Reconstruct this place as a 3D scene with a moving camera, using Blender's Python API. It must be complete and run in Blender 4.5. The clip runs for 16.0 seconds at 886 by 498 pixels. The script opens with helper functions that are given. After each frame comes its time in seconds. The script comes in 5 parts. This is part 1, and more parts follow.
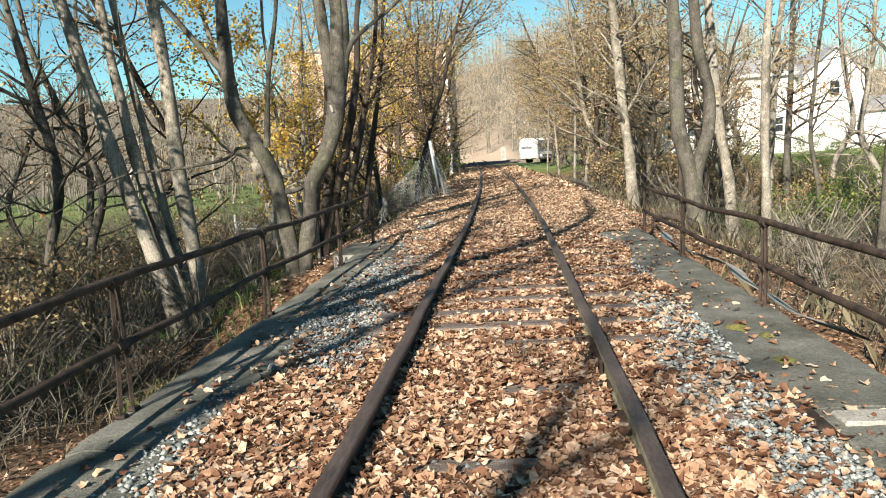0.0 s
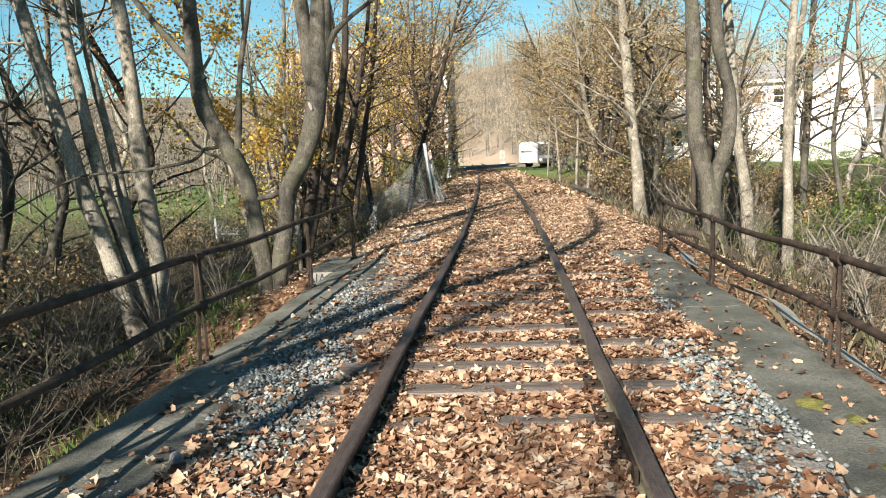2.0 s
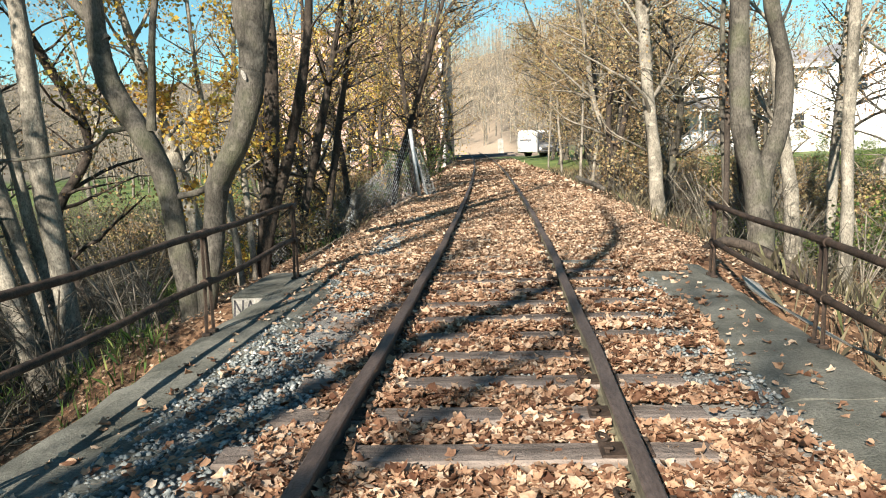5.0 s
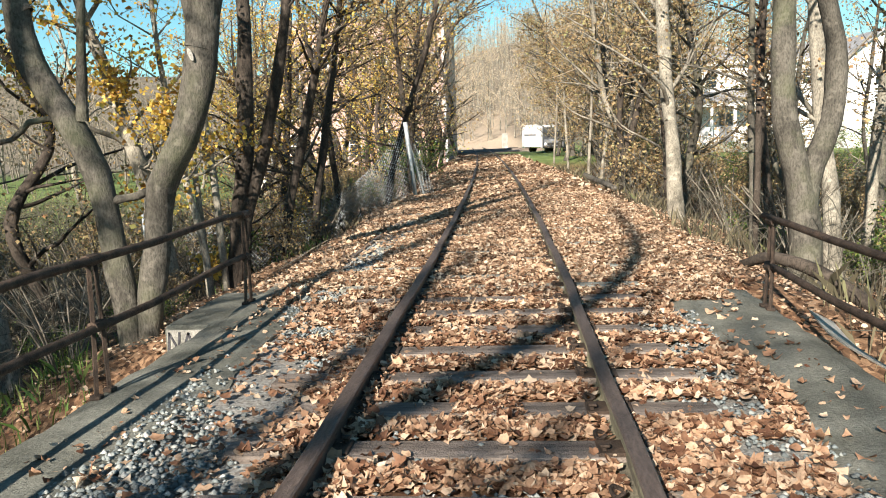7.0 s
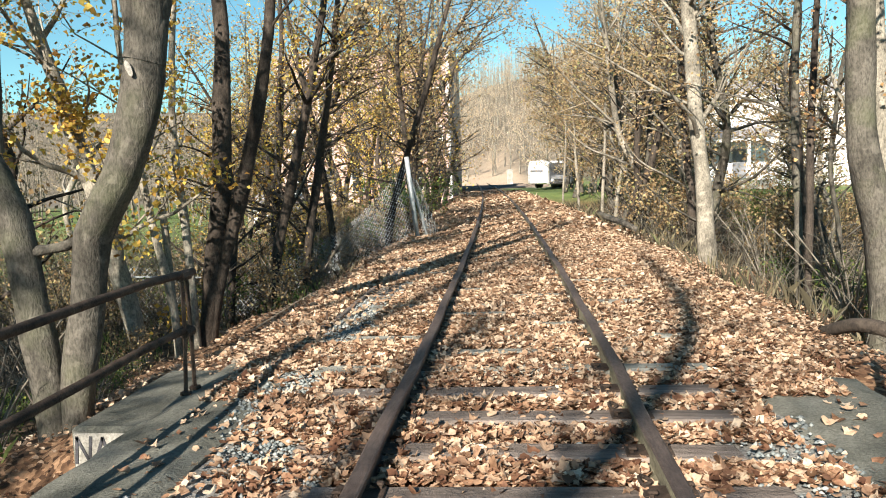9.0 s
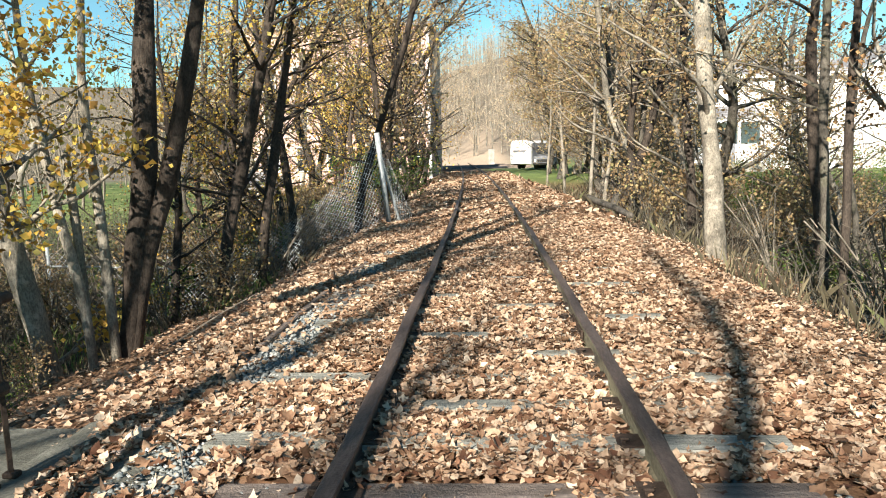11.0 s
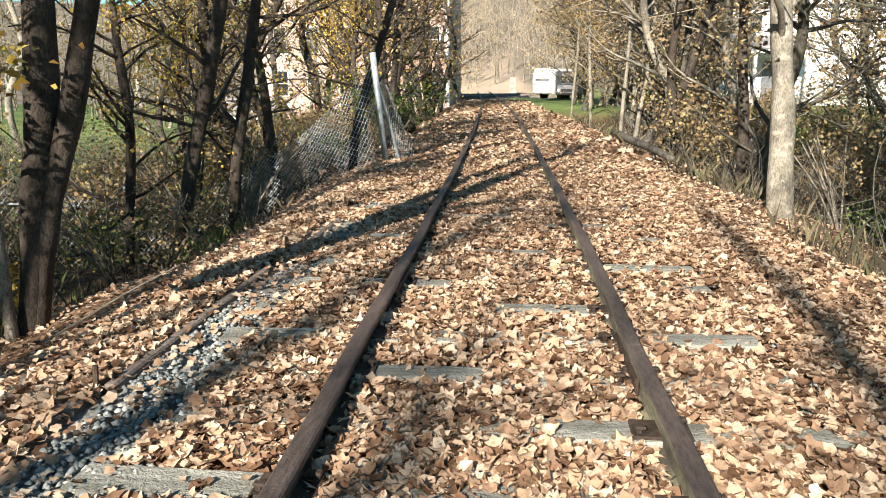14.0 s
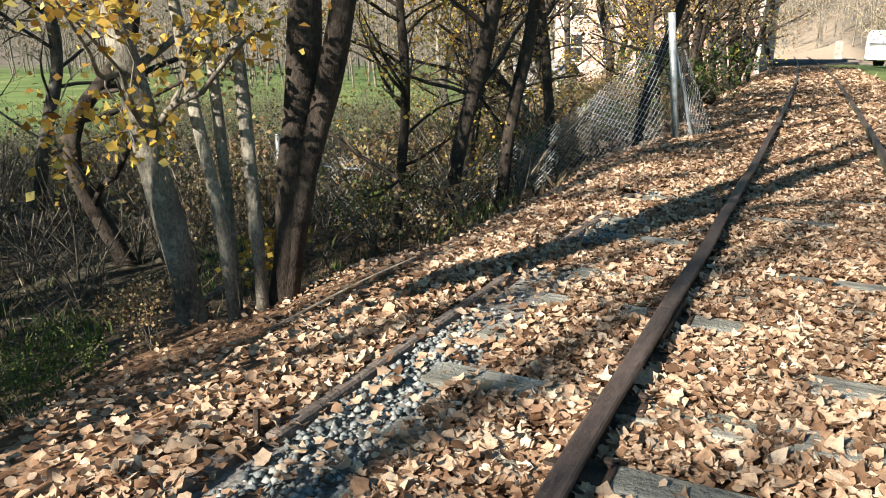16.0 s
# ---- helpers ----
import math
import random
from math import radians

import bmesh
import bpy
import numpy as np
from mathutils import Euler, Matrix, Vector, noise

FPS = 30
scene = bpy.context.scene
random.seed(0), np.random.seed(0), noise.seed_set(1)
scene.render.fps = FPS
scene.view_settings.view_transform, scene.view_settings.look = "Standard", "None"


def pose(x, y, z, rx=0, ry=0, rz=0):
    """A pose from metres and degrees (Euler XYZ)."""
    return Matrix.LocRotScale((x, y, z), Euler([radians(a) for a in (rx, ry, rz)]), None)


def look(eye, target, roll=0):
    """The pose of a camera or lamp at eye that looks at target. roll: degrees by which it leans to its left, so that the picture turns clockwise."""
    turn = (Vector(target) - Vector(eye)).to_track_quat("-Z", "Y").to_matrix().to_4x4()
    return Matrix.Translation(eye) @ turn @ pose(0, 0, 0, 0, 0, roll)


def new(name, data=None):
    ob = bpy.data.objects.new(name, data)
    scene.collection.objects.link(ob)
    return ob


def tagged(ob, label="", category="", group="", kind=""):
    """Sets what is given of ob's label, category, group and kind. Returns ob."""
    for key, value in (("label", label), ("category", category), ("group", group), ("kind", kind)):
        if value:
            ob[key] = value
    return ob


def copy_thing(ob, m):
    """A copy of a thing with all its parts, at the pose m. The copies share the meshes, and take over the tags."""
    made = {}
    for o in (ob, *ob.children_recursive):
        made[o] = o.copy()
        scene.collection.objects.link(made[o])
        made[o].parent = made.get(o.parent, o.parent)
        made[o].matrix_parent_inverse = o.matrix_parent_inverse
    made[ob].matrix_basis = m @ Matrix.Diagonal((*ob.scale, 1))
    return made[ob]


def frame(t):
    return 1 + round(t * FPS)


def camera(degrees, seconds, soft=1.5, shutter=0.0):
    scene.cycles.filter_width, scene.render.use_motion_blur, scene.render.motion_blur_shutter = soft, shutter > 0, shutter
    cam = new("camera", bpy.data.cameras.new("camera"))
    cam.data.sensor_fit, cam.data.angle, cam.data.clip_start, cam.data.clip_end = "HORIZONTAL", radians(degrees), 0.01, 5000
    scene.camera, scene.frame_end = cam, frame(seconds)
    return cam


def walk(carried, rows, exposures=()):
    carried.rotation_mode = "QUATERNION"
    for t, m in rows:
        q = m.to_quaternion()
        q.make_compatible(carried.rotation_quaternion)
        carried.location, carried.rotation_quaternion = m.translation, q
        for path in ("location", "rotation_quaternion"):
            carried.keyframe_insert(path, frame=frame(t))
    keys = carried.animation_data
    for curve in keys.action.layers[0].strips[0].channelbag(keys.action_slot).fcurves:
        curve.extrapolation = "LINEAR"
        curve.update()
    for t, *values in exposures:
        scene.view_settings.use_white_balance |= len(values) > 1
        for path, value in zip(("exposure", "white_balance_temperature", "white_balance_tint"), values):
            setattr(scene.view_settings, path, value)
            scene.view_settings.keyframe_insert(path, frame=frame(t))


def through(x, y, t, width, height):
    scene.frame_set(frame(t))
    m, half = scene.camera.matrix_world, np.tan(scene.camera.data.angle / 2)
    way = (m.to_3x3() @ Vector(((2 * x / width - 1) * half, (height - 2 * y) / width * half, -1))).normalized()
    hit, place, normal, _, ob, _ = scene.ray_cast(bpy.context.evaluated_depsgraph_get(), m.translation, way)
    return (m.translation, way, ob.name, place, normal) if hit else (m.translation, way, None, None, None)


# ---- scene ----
cam = camera(60.2, 16.0, soft=1.0)
PATH = [
    (0, (0.151, 0.488, 1.599), (-0.031, 2.464, 1.351), -3.6),
    (0.5, (0.156, 0.856, 1.588), (-0.025, 2.832, 1.343), -3.3),
    (1, (0.14, 1.242, 1.601), (-0.036, 3.220, 1.357), -3.1),
    (1.5, (0.121, 1.665, 1.619), (-0.051, 3.643, 1.378), -2.8),
    (2, (0.154, 2.144, 1.642), (-0.022, 4.122, 1.399), -2.7),
    (2.5, (0.148, 2.676, 1.644), (-0.021, 4.654, 1.398), -2.7),
    (3, (0.191, 3.225, 1.61), (0.02, 5.202, 1.362), -2.8),
    (3.2, (0.199, 3.446, 1.607), (0.026, 5.423, 1.359), -2.7),
    (5.3, (0.2, 5.714, 1.583), (0.026, 7.687, 1.31), -2.3),
    (5.5, (0.207, 5.913, 1.58), (0.028, 7.886, 1.308), -2.3),
    (6, (0.227, 6.363, 1.578), (0.047, 8.336, 1.3), -2.2),
    (6.5, (0.232, 6.801, 1.583), (0.051, 8.772, 1.298), -2.0),
    (7, (0.23, 7.235, 1.586), (0.048, 9.206, 1.301), -2.1),
    (7.5, (0.186, 7.655, 1.582), (0.008, 9.627, 1.306), -2.1),
    (8, (0.149, 8.102, 1.587), (-0.027, 10.078, 1.332), -2.0),
    (8.5, (0.101, 8.611, 1.584), (-0.087, 10.590, 1.359), -2.1),
    (9, (0.049, 9.144, 1.594), (-0.141, 11.125, 1.401), -2.0),
    (9.2, (0.044, 9.360, 1.592), (-0.146, 11.343, 1.409), -1.9),
    (11.3, (-0.003, 11.509, 1.57), (-0.134, 13.487, 1.305), -1.3),
    (11.5, (-0.006, 11.697, 1.569), (-0.131, 13.674, 1.292), -1.2),
    (12, (0.012, 12.120, 1.563), (-0.1, 14.094, 1.26), -1.2),
    (12.5, (0.005, 12.541, 1.543), (-0.094, 14.512, 1.216), -1.0),
    (13, (0.029, 12.972, 1.537), (-0.076, 14.938, 1.18), -0.8),
    (13.5, (0.055, 13.414, 1.557), (-0.081, 15.370, 1.163), -0.5),
    (14, (0.077, 13.812, 1.547), (-0.11, 15.756, 1.118), -0.2),
    (14.5, (0.087, 14.204, 1.534), (-0.204, 16.128, 1.073), -0.2),
    (15, (0.036, 14.541, 1.531), (-0.403, 16.430, 1.04), -0.6),
    (15.5, (-0.04, 14.807, 1.544), (-0.648, 16.639, 1.021), -0.8),
    (16, (-0.085, 15.118, 1.565), (-0.958, 16.841, 1.049), 0.0),
]
walk(cam, [(t, look(eye, target, roll)) for t, eye, target, roll in PATH], [(0, 1.27), (6, 1.38), (11.5, 1.42), (16, 1.40)])

# ---- world, sun, exposure ----
SUN_WAY = Vector((0.53, 1.80, -1.0)).normalized()
world = bpy.data.worlds.new("sky")
scene.world = world
world.use_nodes = True
wn = world.node_tree.nodes
sky = wn.new("ShaderNodeTexSky")
sky.sky_type = "NISHITA"
sky.sun_disc = False
sky.sun_elevation = math.asin(-SUN_WAY.z)
sky.sun_rotation = math.atan2(-SUN_WAY.x, -SUN_WAY.y)
sky.air_density, sky.dust_density, sky.ozone_density = 0.9, 0.0, 1.2
wn["Background"].inputs["Strength"].default_value = 0.05
tint = wn.new("ShaderNodeMix")
tint.data_type, tint.blend_type = "RGBA", "MULTIPLY"
tint.inputs[0].default_value = 1.0
tint.inputs[7].default_value = (0.74, 1.14, 1.06, 1)
world.node_tree.links.new(sky.outputs[0], tint.inputs[6])
world.node_tree.links.new(tint.outputs[2], wn["Background"].inputs["Color"])
sun_data = bpy.data.lights.new("sun", "SUN")
sun_data.energy, sun_data.angle, sun_data.color = 5.0, radians(0.55), (1.0, 0.90, 0.77)
sun = new("sun", sun_data)
sun.matrix_world = look((-30, -60, 60), Vector((-30, -60, 60)) + SUN_WAY)


# ---- materials ----
def material(name, rough=0.8, metal=0.0, bump=0.0, bump_scale=40.0):
    m = bpy.data.materials.new(name)
    m.use_nodes = True
    b = m.node_tree.nodes["Principled BSDF"]
    b.inputs["Roughness"].default_value = rough
    b.inputs["Metallic"].default_value = metal
    b.inputs["Specular IOR Level"].default_value = 0.3
    if bump:
        n = noise_node(m, bump_scale, 6)
        bn = m.node_tree.nodes.new("ShaderNodeBump")
        bn.inputs["Strength"].default_value = bump
        bn.inputs["Distance"].default_value = 0.02
        m.node_tree.links.new(n.outputs["Fac"], bn.inputs["Height"])
        m.node_tree.links.new(bn.outputs[0], b.inputs["Normal"])
    return m


def noise_node(m, scale, detail=5, stretch=(1, 1, 1), rough=0.6):
    nt = m.node_tree
    tc, mp, n = nt.nodes.new("ShaderNodeTexCoord"), nt.nodes.new("ShaderNodeMapping"), nt.nodes.new("ShaderNodeTexNoise")
    mp.inputs["Scale"].default_value = stretch
    n.inputs["Scale"].default_value, n.inputs["Detail"].default_value, n.inputs["Roughness"].default_value = scale, detail, rough
    nt.links.new(tc.outputs["Object"], mp.inputs[0])
    nt.links.new(mp.outputs[0], n.inputs["Vector"])
    return n


def ramp(m, source, stops):
    r = m.node_tree.nodes.new("ShaderNodeValToRGB")
    e = r.color_ramp.elements
    while len(e) < len(stops):
        e.new(0.5)
    for el, (p, c) in zip(e, stops):
        el.position, el.color = p, (*c, 1)
    m.node_tree.links.new(source, r.inputs[0])
    return r.outputs[0]


def mix(m, a, b, fac, mode="MIX"):
    x = m.node_tree.nodes.new("ShaderNodeMix")
    x.data_type, x.blend_type = "RGBA", mode
    for socket, v in ((x.inputs[0], fac), (x.inputs[6], a), (x.inputs[7], b)):
        if isinstance(v, (int, float)):
            socket.default_value = v
        elif isinstance(v, tuple):
            socket.default_value = (*v, 1)
        else:
            m.node_tree.links.new(v, socket)
    return x.outputs[2]


def base(m, colour):
    b = m.node_tree.nodes["Principled BSDF"].inputs["Base Color"]
    if isinstance(colour, tuple):
        b.default_value = (*colour, 1)
    else:
        m.node_tree.links.new(colour, b)
    return m


def island(m):
    return m.node_tree.nodes.new("ShaderNodeNewGeometry").outputs["Random Per Island"]


def mottled(name, dark, light, scale=6.0, fine=60.0, rough=0.85, metal=0.0, bump=0.4, stretch=(1, 1, 1), lo=0.35, hi=0.65):
    """A surface with broad stains and a fine grain between two colours."""
    m = material(name, rough, metal, bump, fine)
    broad, grain = noise_node(m, scale, 6, stretch), noise_node(m, fine, 4, stretch)
    c = ramp(m, broad.outputs["Fac"], [(lo, dark), (hi, light)])
    g = ramp(m, grain.outputs["Fac"], [(0.3, (0.6, 0.6, 0.6)), (0.7, (1.25, 1.25, 1.25))])
    return base(m, mix(m, c, g, 1.0, "MULTIPLY"))


def leafy(name, stops, rough=0.7, through=0.25, spots=0.0):
    """Leaves: each its own colour, letting some light through."""
    m = material(name, rough)
    c = ramp(m, island(m), stops)
    if spots:
        c = mix(m, c, ramp(m, noise_node(m, spots, 5).outputs["Fac"], [(0.3, (0.55, 0.5, 0.46)), (0.52, (1.0, 1.0, 1.0)), (0.75, (1.15, 1.12, 1.06))]), 1.0, "MULTIPLY")
    base(m, c)
    nt = m.node_tree
    if through:
        t, add = nt.nodes.new("ShaderNodeBsdfTranslucent"), nt.nodes.new("ShaderNodeMixShader")
        add.inputs[0].default_value = through
        nt.links.new(c, t.inputs[0])
        nt.links.new(nt.nodes["Principled BSDF"].outputs[0], add.inputs[1])
        nt.links.new(t.outputs[0], add.inputs[2])
        nt.links.new(add.outputs[0], nt.nodes["Material Output"].inputs[0])
    return m


def bark(name, dark, light, moss=0.0):
    m = material(name, 0.9)
    a, b = noise_node(m, 3.0, 6, (1, 1, 0.5)), noise_node(m, 46.0, 6, (1, 1, 0.45))
    c = ramp(m, a.outputs["Fac"], [(0.32, dark), (0.62, light)])
    g = ramp(m, b.outputs["Fac"], [(0.34, (0.5, 0.5, 0.5)), (0.6, (1.15, 1.15, 1.15))])
    c = mix(m, c, g, 1.0, "MULTIPLY")
    blot = noise_node(m, 7.0, 4)
    c = mix(m, c, tuple(min(1.0, 1.45 * v) for v in light), ramp(m, blot.outputs["Fac"], [(0.56, (0, 0, 0)), (0.66, (0.55, 0.55, 0.55))]))
    if moss:
        k = noise_node(m, 1.6, 3)
        c = mix(m, c, (0.10, 0.12, 0.05), ramp(m, k.outputs["Fac"], [(0.5, (0, 0, 0)), (0.75, (moss, moss, moss))]))
    bn = m.node_tree.nodes.new("ShaderNodeBump")
    bn.inputs["Strength"].default_value, bn.inputs["Distance"].default_value = 0.8, 0.02
    m.node_tree.links.new(b.outputs["Fac"], bn.inputs["Height"])
    m.node_tree.links.new(bn.outputs[0], m.node_tree.nodes["Principled BSDF"].inputs["Normal"])
    return base(m, c)


BARK_GREY = bark("bark grey", (0.036, 0.033, 0.027), (0.125, 0.114, 0.095), 0.4)
BARK_PALE = bark("bark pale", (0.10, 0.091, 0.073), (0.32, 0.293, 0.24))
BARK_DARK = bark("bark dark", (0.02, 0.016, 0.013), (0.075, 0.06, 0.048))
BARK_MID = bark("bark brown-grey", (0.05, 0.045, 0.038), (0.15, 0.135, 0.115), 0.3)
TWIG = mottled("twig bark", (0.10, 0.09, 0.072), (0.27, 0.24, 0.195), 4, 40, 0.9, 0, 0)
# darker copy of the twig bark, with undergrowth shade put into its colour
TWIG_SHADED = mottled("shaded twig bark", (0.038, 0.035, 0.028), (0.15, 0.138, 0.108), 4, 40, 0.9, 0, 0)
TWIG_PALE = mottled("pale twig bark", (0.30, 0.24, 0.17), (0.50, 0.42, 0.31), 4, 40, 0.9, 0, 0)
LEAF_GROUND = leafy("fallen leaves", [(0.0, (0.10, 0.044, 0.025)), (0.25, (0.245, 0.13, 0.078)), (0.55, (0.435, 0.272, 0.172)), (0.85, (0.59, 0.42, 0.29)), (1.0, (0.72, 0.58, 0.44))], 0.7, 0.25, 34.0)
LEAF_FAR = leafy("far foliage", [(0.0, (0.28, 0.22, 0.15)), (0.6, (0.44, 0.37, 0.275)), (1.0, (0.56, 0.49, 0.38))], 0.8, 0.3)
LEAF_OLIVE = leafy("withered olive leaves", [(0.0, (0.05, 0.06, 0.025)), (0.45, (0.12, 0.13, 0.05)), (0.8, (0.24, 0.20, 0.10)), (1.0, (0.38, 0.30, 0.14))], 0.7, 0.3)
LEAF_PALE = leafy("pale golden fallen leaves", [(0.0, (0.11, 0.058, 0.03)), (0.22, (0.29, 0.175, 0.108)), (0.5, (0.50, 0.345, 0.23)), (0.82, (0.66, 0.50, 0.36)), (1.0, (0.78, 0.645, 0.49))], 0.7, 0.25, 34.0)
# far foliage again, darker: the left hill's shade is put into the colour
LEAF_FAR_SHADED = leafy("shaded far foliage", [(0.0, (0.10, 0.085, 0.06)), (0.6, (0.19, 0.16, 0.115)), (1.0, (0.30, 0.25, 0.18))], 0.8, 0.2)
LEAF_GOLD = leafy("golden leaves", [(0.0, (0.28, 0.14, 0.04)), (0.35, (0.56, 0.35, 0.075)), (0.8, (0.82, 0.61, 0.13)), (1.0, (0.88, 0.77, 0.27))], 0.6, 0.5)
LEAF_RUST = leafy("rust leaves", [(0.0, (0.16, 0.08, 0.04)), (0.5, (0.36, 0.20, 0.095)), (1.0, (0.55, 0.36, 0.17))], 0.7, 0.35)
LEAF_TAN = leafy("tan leaves", [(0.0, (0.18, 0.115, 0.06)), (0.5, (0.34, 0.24, 0.125)), (0.85, (0.46, 0.36, 0.19)), (1.0, (0.34, 0.34, 0.14))], 0.7, 0.35)
LEAF_GREEN = leafy("green leaves", [(0.0, (0.03, 0.07, 0.015)), (0.6, (0.09, 0.15, 0.035)), (1.0, (0.24, 0.26, 0.06))], 0.5, 0.3)
STALK = leafy("dry stalks", [(0.0, (0.03, 0.026, 0.017)), (0.5, (0.095, 0.082, 0.05)), (0.85, (0.24, 0.205, 0.13)), (1.0, (0.10, 0.13, 0.045))], 0.8, 0.2)
GRASS = leafy("green grass", [(0.0, (0.06, 0.13, 0.03)), (0.6, (0.14, 0.24, 0.06)), (1.0, (0.32, 0.34, 0.12))], 0.7, 0.3)
STONE = material("ballast stone", 0.85, 0, 0.4, 90)
base(STONE, ramp(STONE, island(STONE), [(0.0, (0.08, 0.09, 0.092)), (0.4, (0.17, 0.195, 0.198)), (0.8, (0.27, 0.29, 0.28)), (1.0, (0.46, 0.455, 0.43))]))
CONCRETE = mottled("weathered concrete", (0.055, 0.058, 0.047), (0.21, 0.21, 0.18), 1.7, 55, 0.92, 0, 0.6, lo=0.3, hi=0.7)
CONCRETE_PALE = mottled("pale concrete", (0.22, 0.215, 0.19), (0.42, 0.40, 0.36), 2.2, 55, 0.92, 0, 0.5)
RAIL_TOP = mottled("rail steel", (0.065, 0.05, 0.045), (0.15, 0.115, 0.10), 3.5, 70, 0.55, 0.35, 0.3, (1, 0.2, 1))
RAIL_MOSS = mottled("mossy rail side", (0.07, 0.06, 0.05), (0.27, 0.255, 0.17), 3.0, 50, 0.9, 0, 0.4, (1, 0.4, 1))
RUST = mottled("rusty steel", (0.03, 0.023, 0.019), (0.10, 0.07, 0.053), 7, 80, 0.75, 0.3, 0.5)
GALV = mottled("galvanised steel", (0.30, 0.335, 0.35), (0.52, 0.56, 0.58), 5, 60, 0.5, 0.25, 0.2)
TIE = mottled("tie timber", (0.10, 0.08, 0.068), (0.27, 0.225, 0.195), 3, 45, 0.9, 0, 0.8, (0.15, 1, 1))
TIE_GREY = mottled("weathered grey tie timber", (0.17, 0.17, 0.145), (0.38, 0.38, 0.335), 3, 45, 0.9, 0, 0.8, (0.15, 1, 1))
WHITE = mottled("white siding paint", (0.70, 0.71, 0.72), (0.84, 0.84, 0.83), 0.8, 25, 0.6, 0, 0.05)
TRIM = mottled("trim paint", (0.62, 0.62, 0.62), (0.8, 0.8, 0.8), 2, 30, 0.5, 0, 0.05)
SHINGLE = mottled("grey shingle", (0.20, 0.20, 0.21), (0.36, 0.36, 0.37), 2, 18, 0.9, 0, 0.5)
GLASS = material("window glass", 0.08)
base(GLASS, (0.02, 0.025, 0.03))
BRICK = material("brick wall", 0.9, 0, 0.3, 30)
_bt = BRICK.node_tree.nodes.new("ShaderNodeTexBrick")
_tc, _mp = BRICK.node_tree.nodes.new("ShaderNodeTexCoord"), BRICK.node_tree.nodes.new("ShaderNodeMapping")
_mp.inputs["Rotation"].default_value = (radians(90), 0, 0)
BRICK.node_tree.links.new(_tc.outputs["Object"], _mp.inputs[0])
BRICK.node_tree.links.new(_mp.outputs[0], _bt.inputs["Vector"])
for _n, _c in (("Color1", (0.46, 0.25, 0.21)), ("Color2", (0.58, 0.38, 0.33)), ("Mortar", (0.62, 0.56, 0.52))):
    _bt.inputs[_n].default_value = (*_c, 1)
for _n, _v in (("Scale", 1.0), ("Mortar Size", 0.008), ("Brick Width", 0.22), ("Row Height", 0.075)):
    _bt.inputs[_n].default_value = _v
_bn = noise_node(BRICK, 0.5, 5)
base(BRICK, mix(BRICK, _bt.outputs["Color"], (0.62, 0.45, 0.38), ramp(BRICK, _bn.outputs["Fac"], [(0.4, (0, 0, 0)), (0.7, (0.6, 0.6, 0.6))])))
ASPHALT = mottled("dark asphalt", (0.03, 0.03, 0.034), (0.06, 0.06, 0.065), 1.5, 60, 0.85, 0, 0.3)
GREY_PAINT = mottled("dull grey panel", (0.10, 0.11, 0.12), (0.22, 0.23, 0.25), 2, 30, 0.6, 0, 0.1)
RUBBER = mottled("tyre rubber", (0.02, 0.02, 0.02), (0.05, 0.05, 0.05), 5, 50, 0.9, 0, 0.2)
PAINT_BLACK = mottled("spray paint", (0.03, 0.03, 0.035), (0.08, 0.08, 0.09), 8, 50, 0.7, 0, 0)
GOLDISH = mottled("moss", (0.10, 0.11, 0.03), (0.24, 0.22, 0.06), 8, 70, 0.95, 0, 0.6)

GROUND = material("ground", 0.95, 0, 0.7, 25)
_n1, _n2 = noise_node(GROUND, 0.35, 6), noise_node(GROUND, 7.0, 6)
_soil = ramp(GROUND, _n2.outputs["Fac"], [(0.3, (0.018, 0.016, 0.011)), (0.5, (0.05, 0.044, 0.029)), (0.7, (0.12, 0.105, 0.07))])
_cells = GROUND.node_tree.nodes.new("ShaderNodeTexVoronoi")
_cells.inputs["Scale"].default_value = 17.0
GROUND.node_tree.links.new(GROUND.node_tree.nodes.new("ShaderNodeTexCoord").outputs["Object"], _cells.inputs["Vector"])
# leaf cells darker than the leaves: shade in the gaps is in the colour
_litter_shaded = mix(GROUND, ramp(GROUND, _cells.outputs["Color"], [(0.15, (0.06, 0.028, 0.015)), (0.5, (0.20, 0.11, 0.06)), (0.85, (0.40, 0.25, 0.15))]),
              ramp(GROUND, _n2.outputs["Fac"], [(0.35, (0.45, 0.42, 0.4)), (0.62, (1.0, 1.0, 1.0))]), 1.0, "MULTIPLY")
_green = ramp(GROUND, _n1.outputs["Fac"], [(0.35, (0.08, 0.13, 0.035)), (0.6, (0.15, 0.205, 0.06)), (0.72, (0.25, 0.25, 0.11))])
_tan = ramp(GROUND, _n2.outputs["Fac"], [(0.3, (0.36, 0.27, 0.19)), (0.7, (0.56, 0.45, 0.34))])


def zone(name):
    a = GROUND.node_tree.nodes.new("ShaderNodeAttribute")
    a.attribute_name = name
    return a.outputs["Fac"]


_far = ramp(GROUND, noise_node(GROUND, 0.12, 6).outputs["Fac"], [(0.3, (0.10, 0.085, 0.065)), (0.7, (0.21, 0.18, 0.14))])
_grav = ramp(GROUND, noise_node(GROUND, 45, 3).outputs["Fac"], [(0.35, (0.12, 0.125, 0.12)), (0.65, (0.33, 0.335, 0.32))])
base(GROUND, mix(GROUND, mix(GROUND, mix(GROUND, mix(GROUND, mix(GROUND, _soil, _litter_shaded, zone("litter")), _far, zone("far")), _grav, zone("gravel")), _green, zone("green")), _tan, zone("bare")))


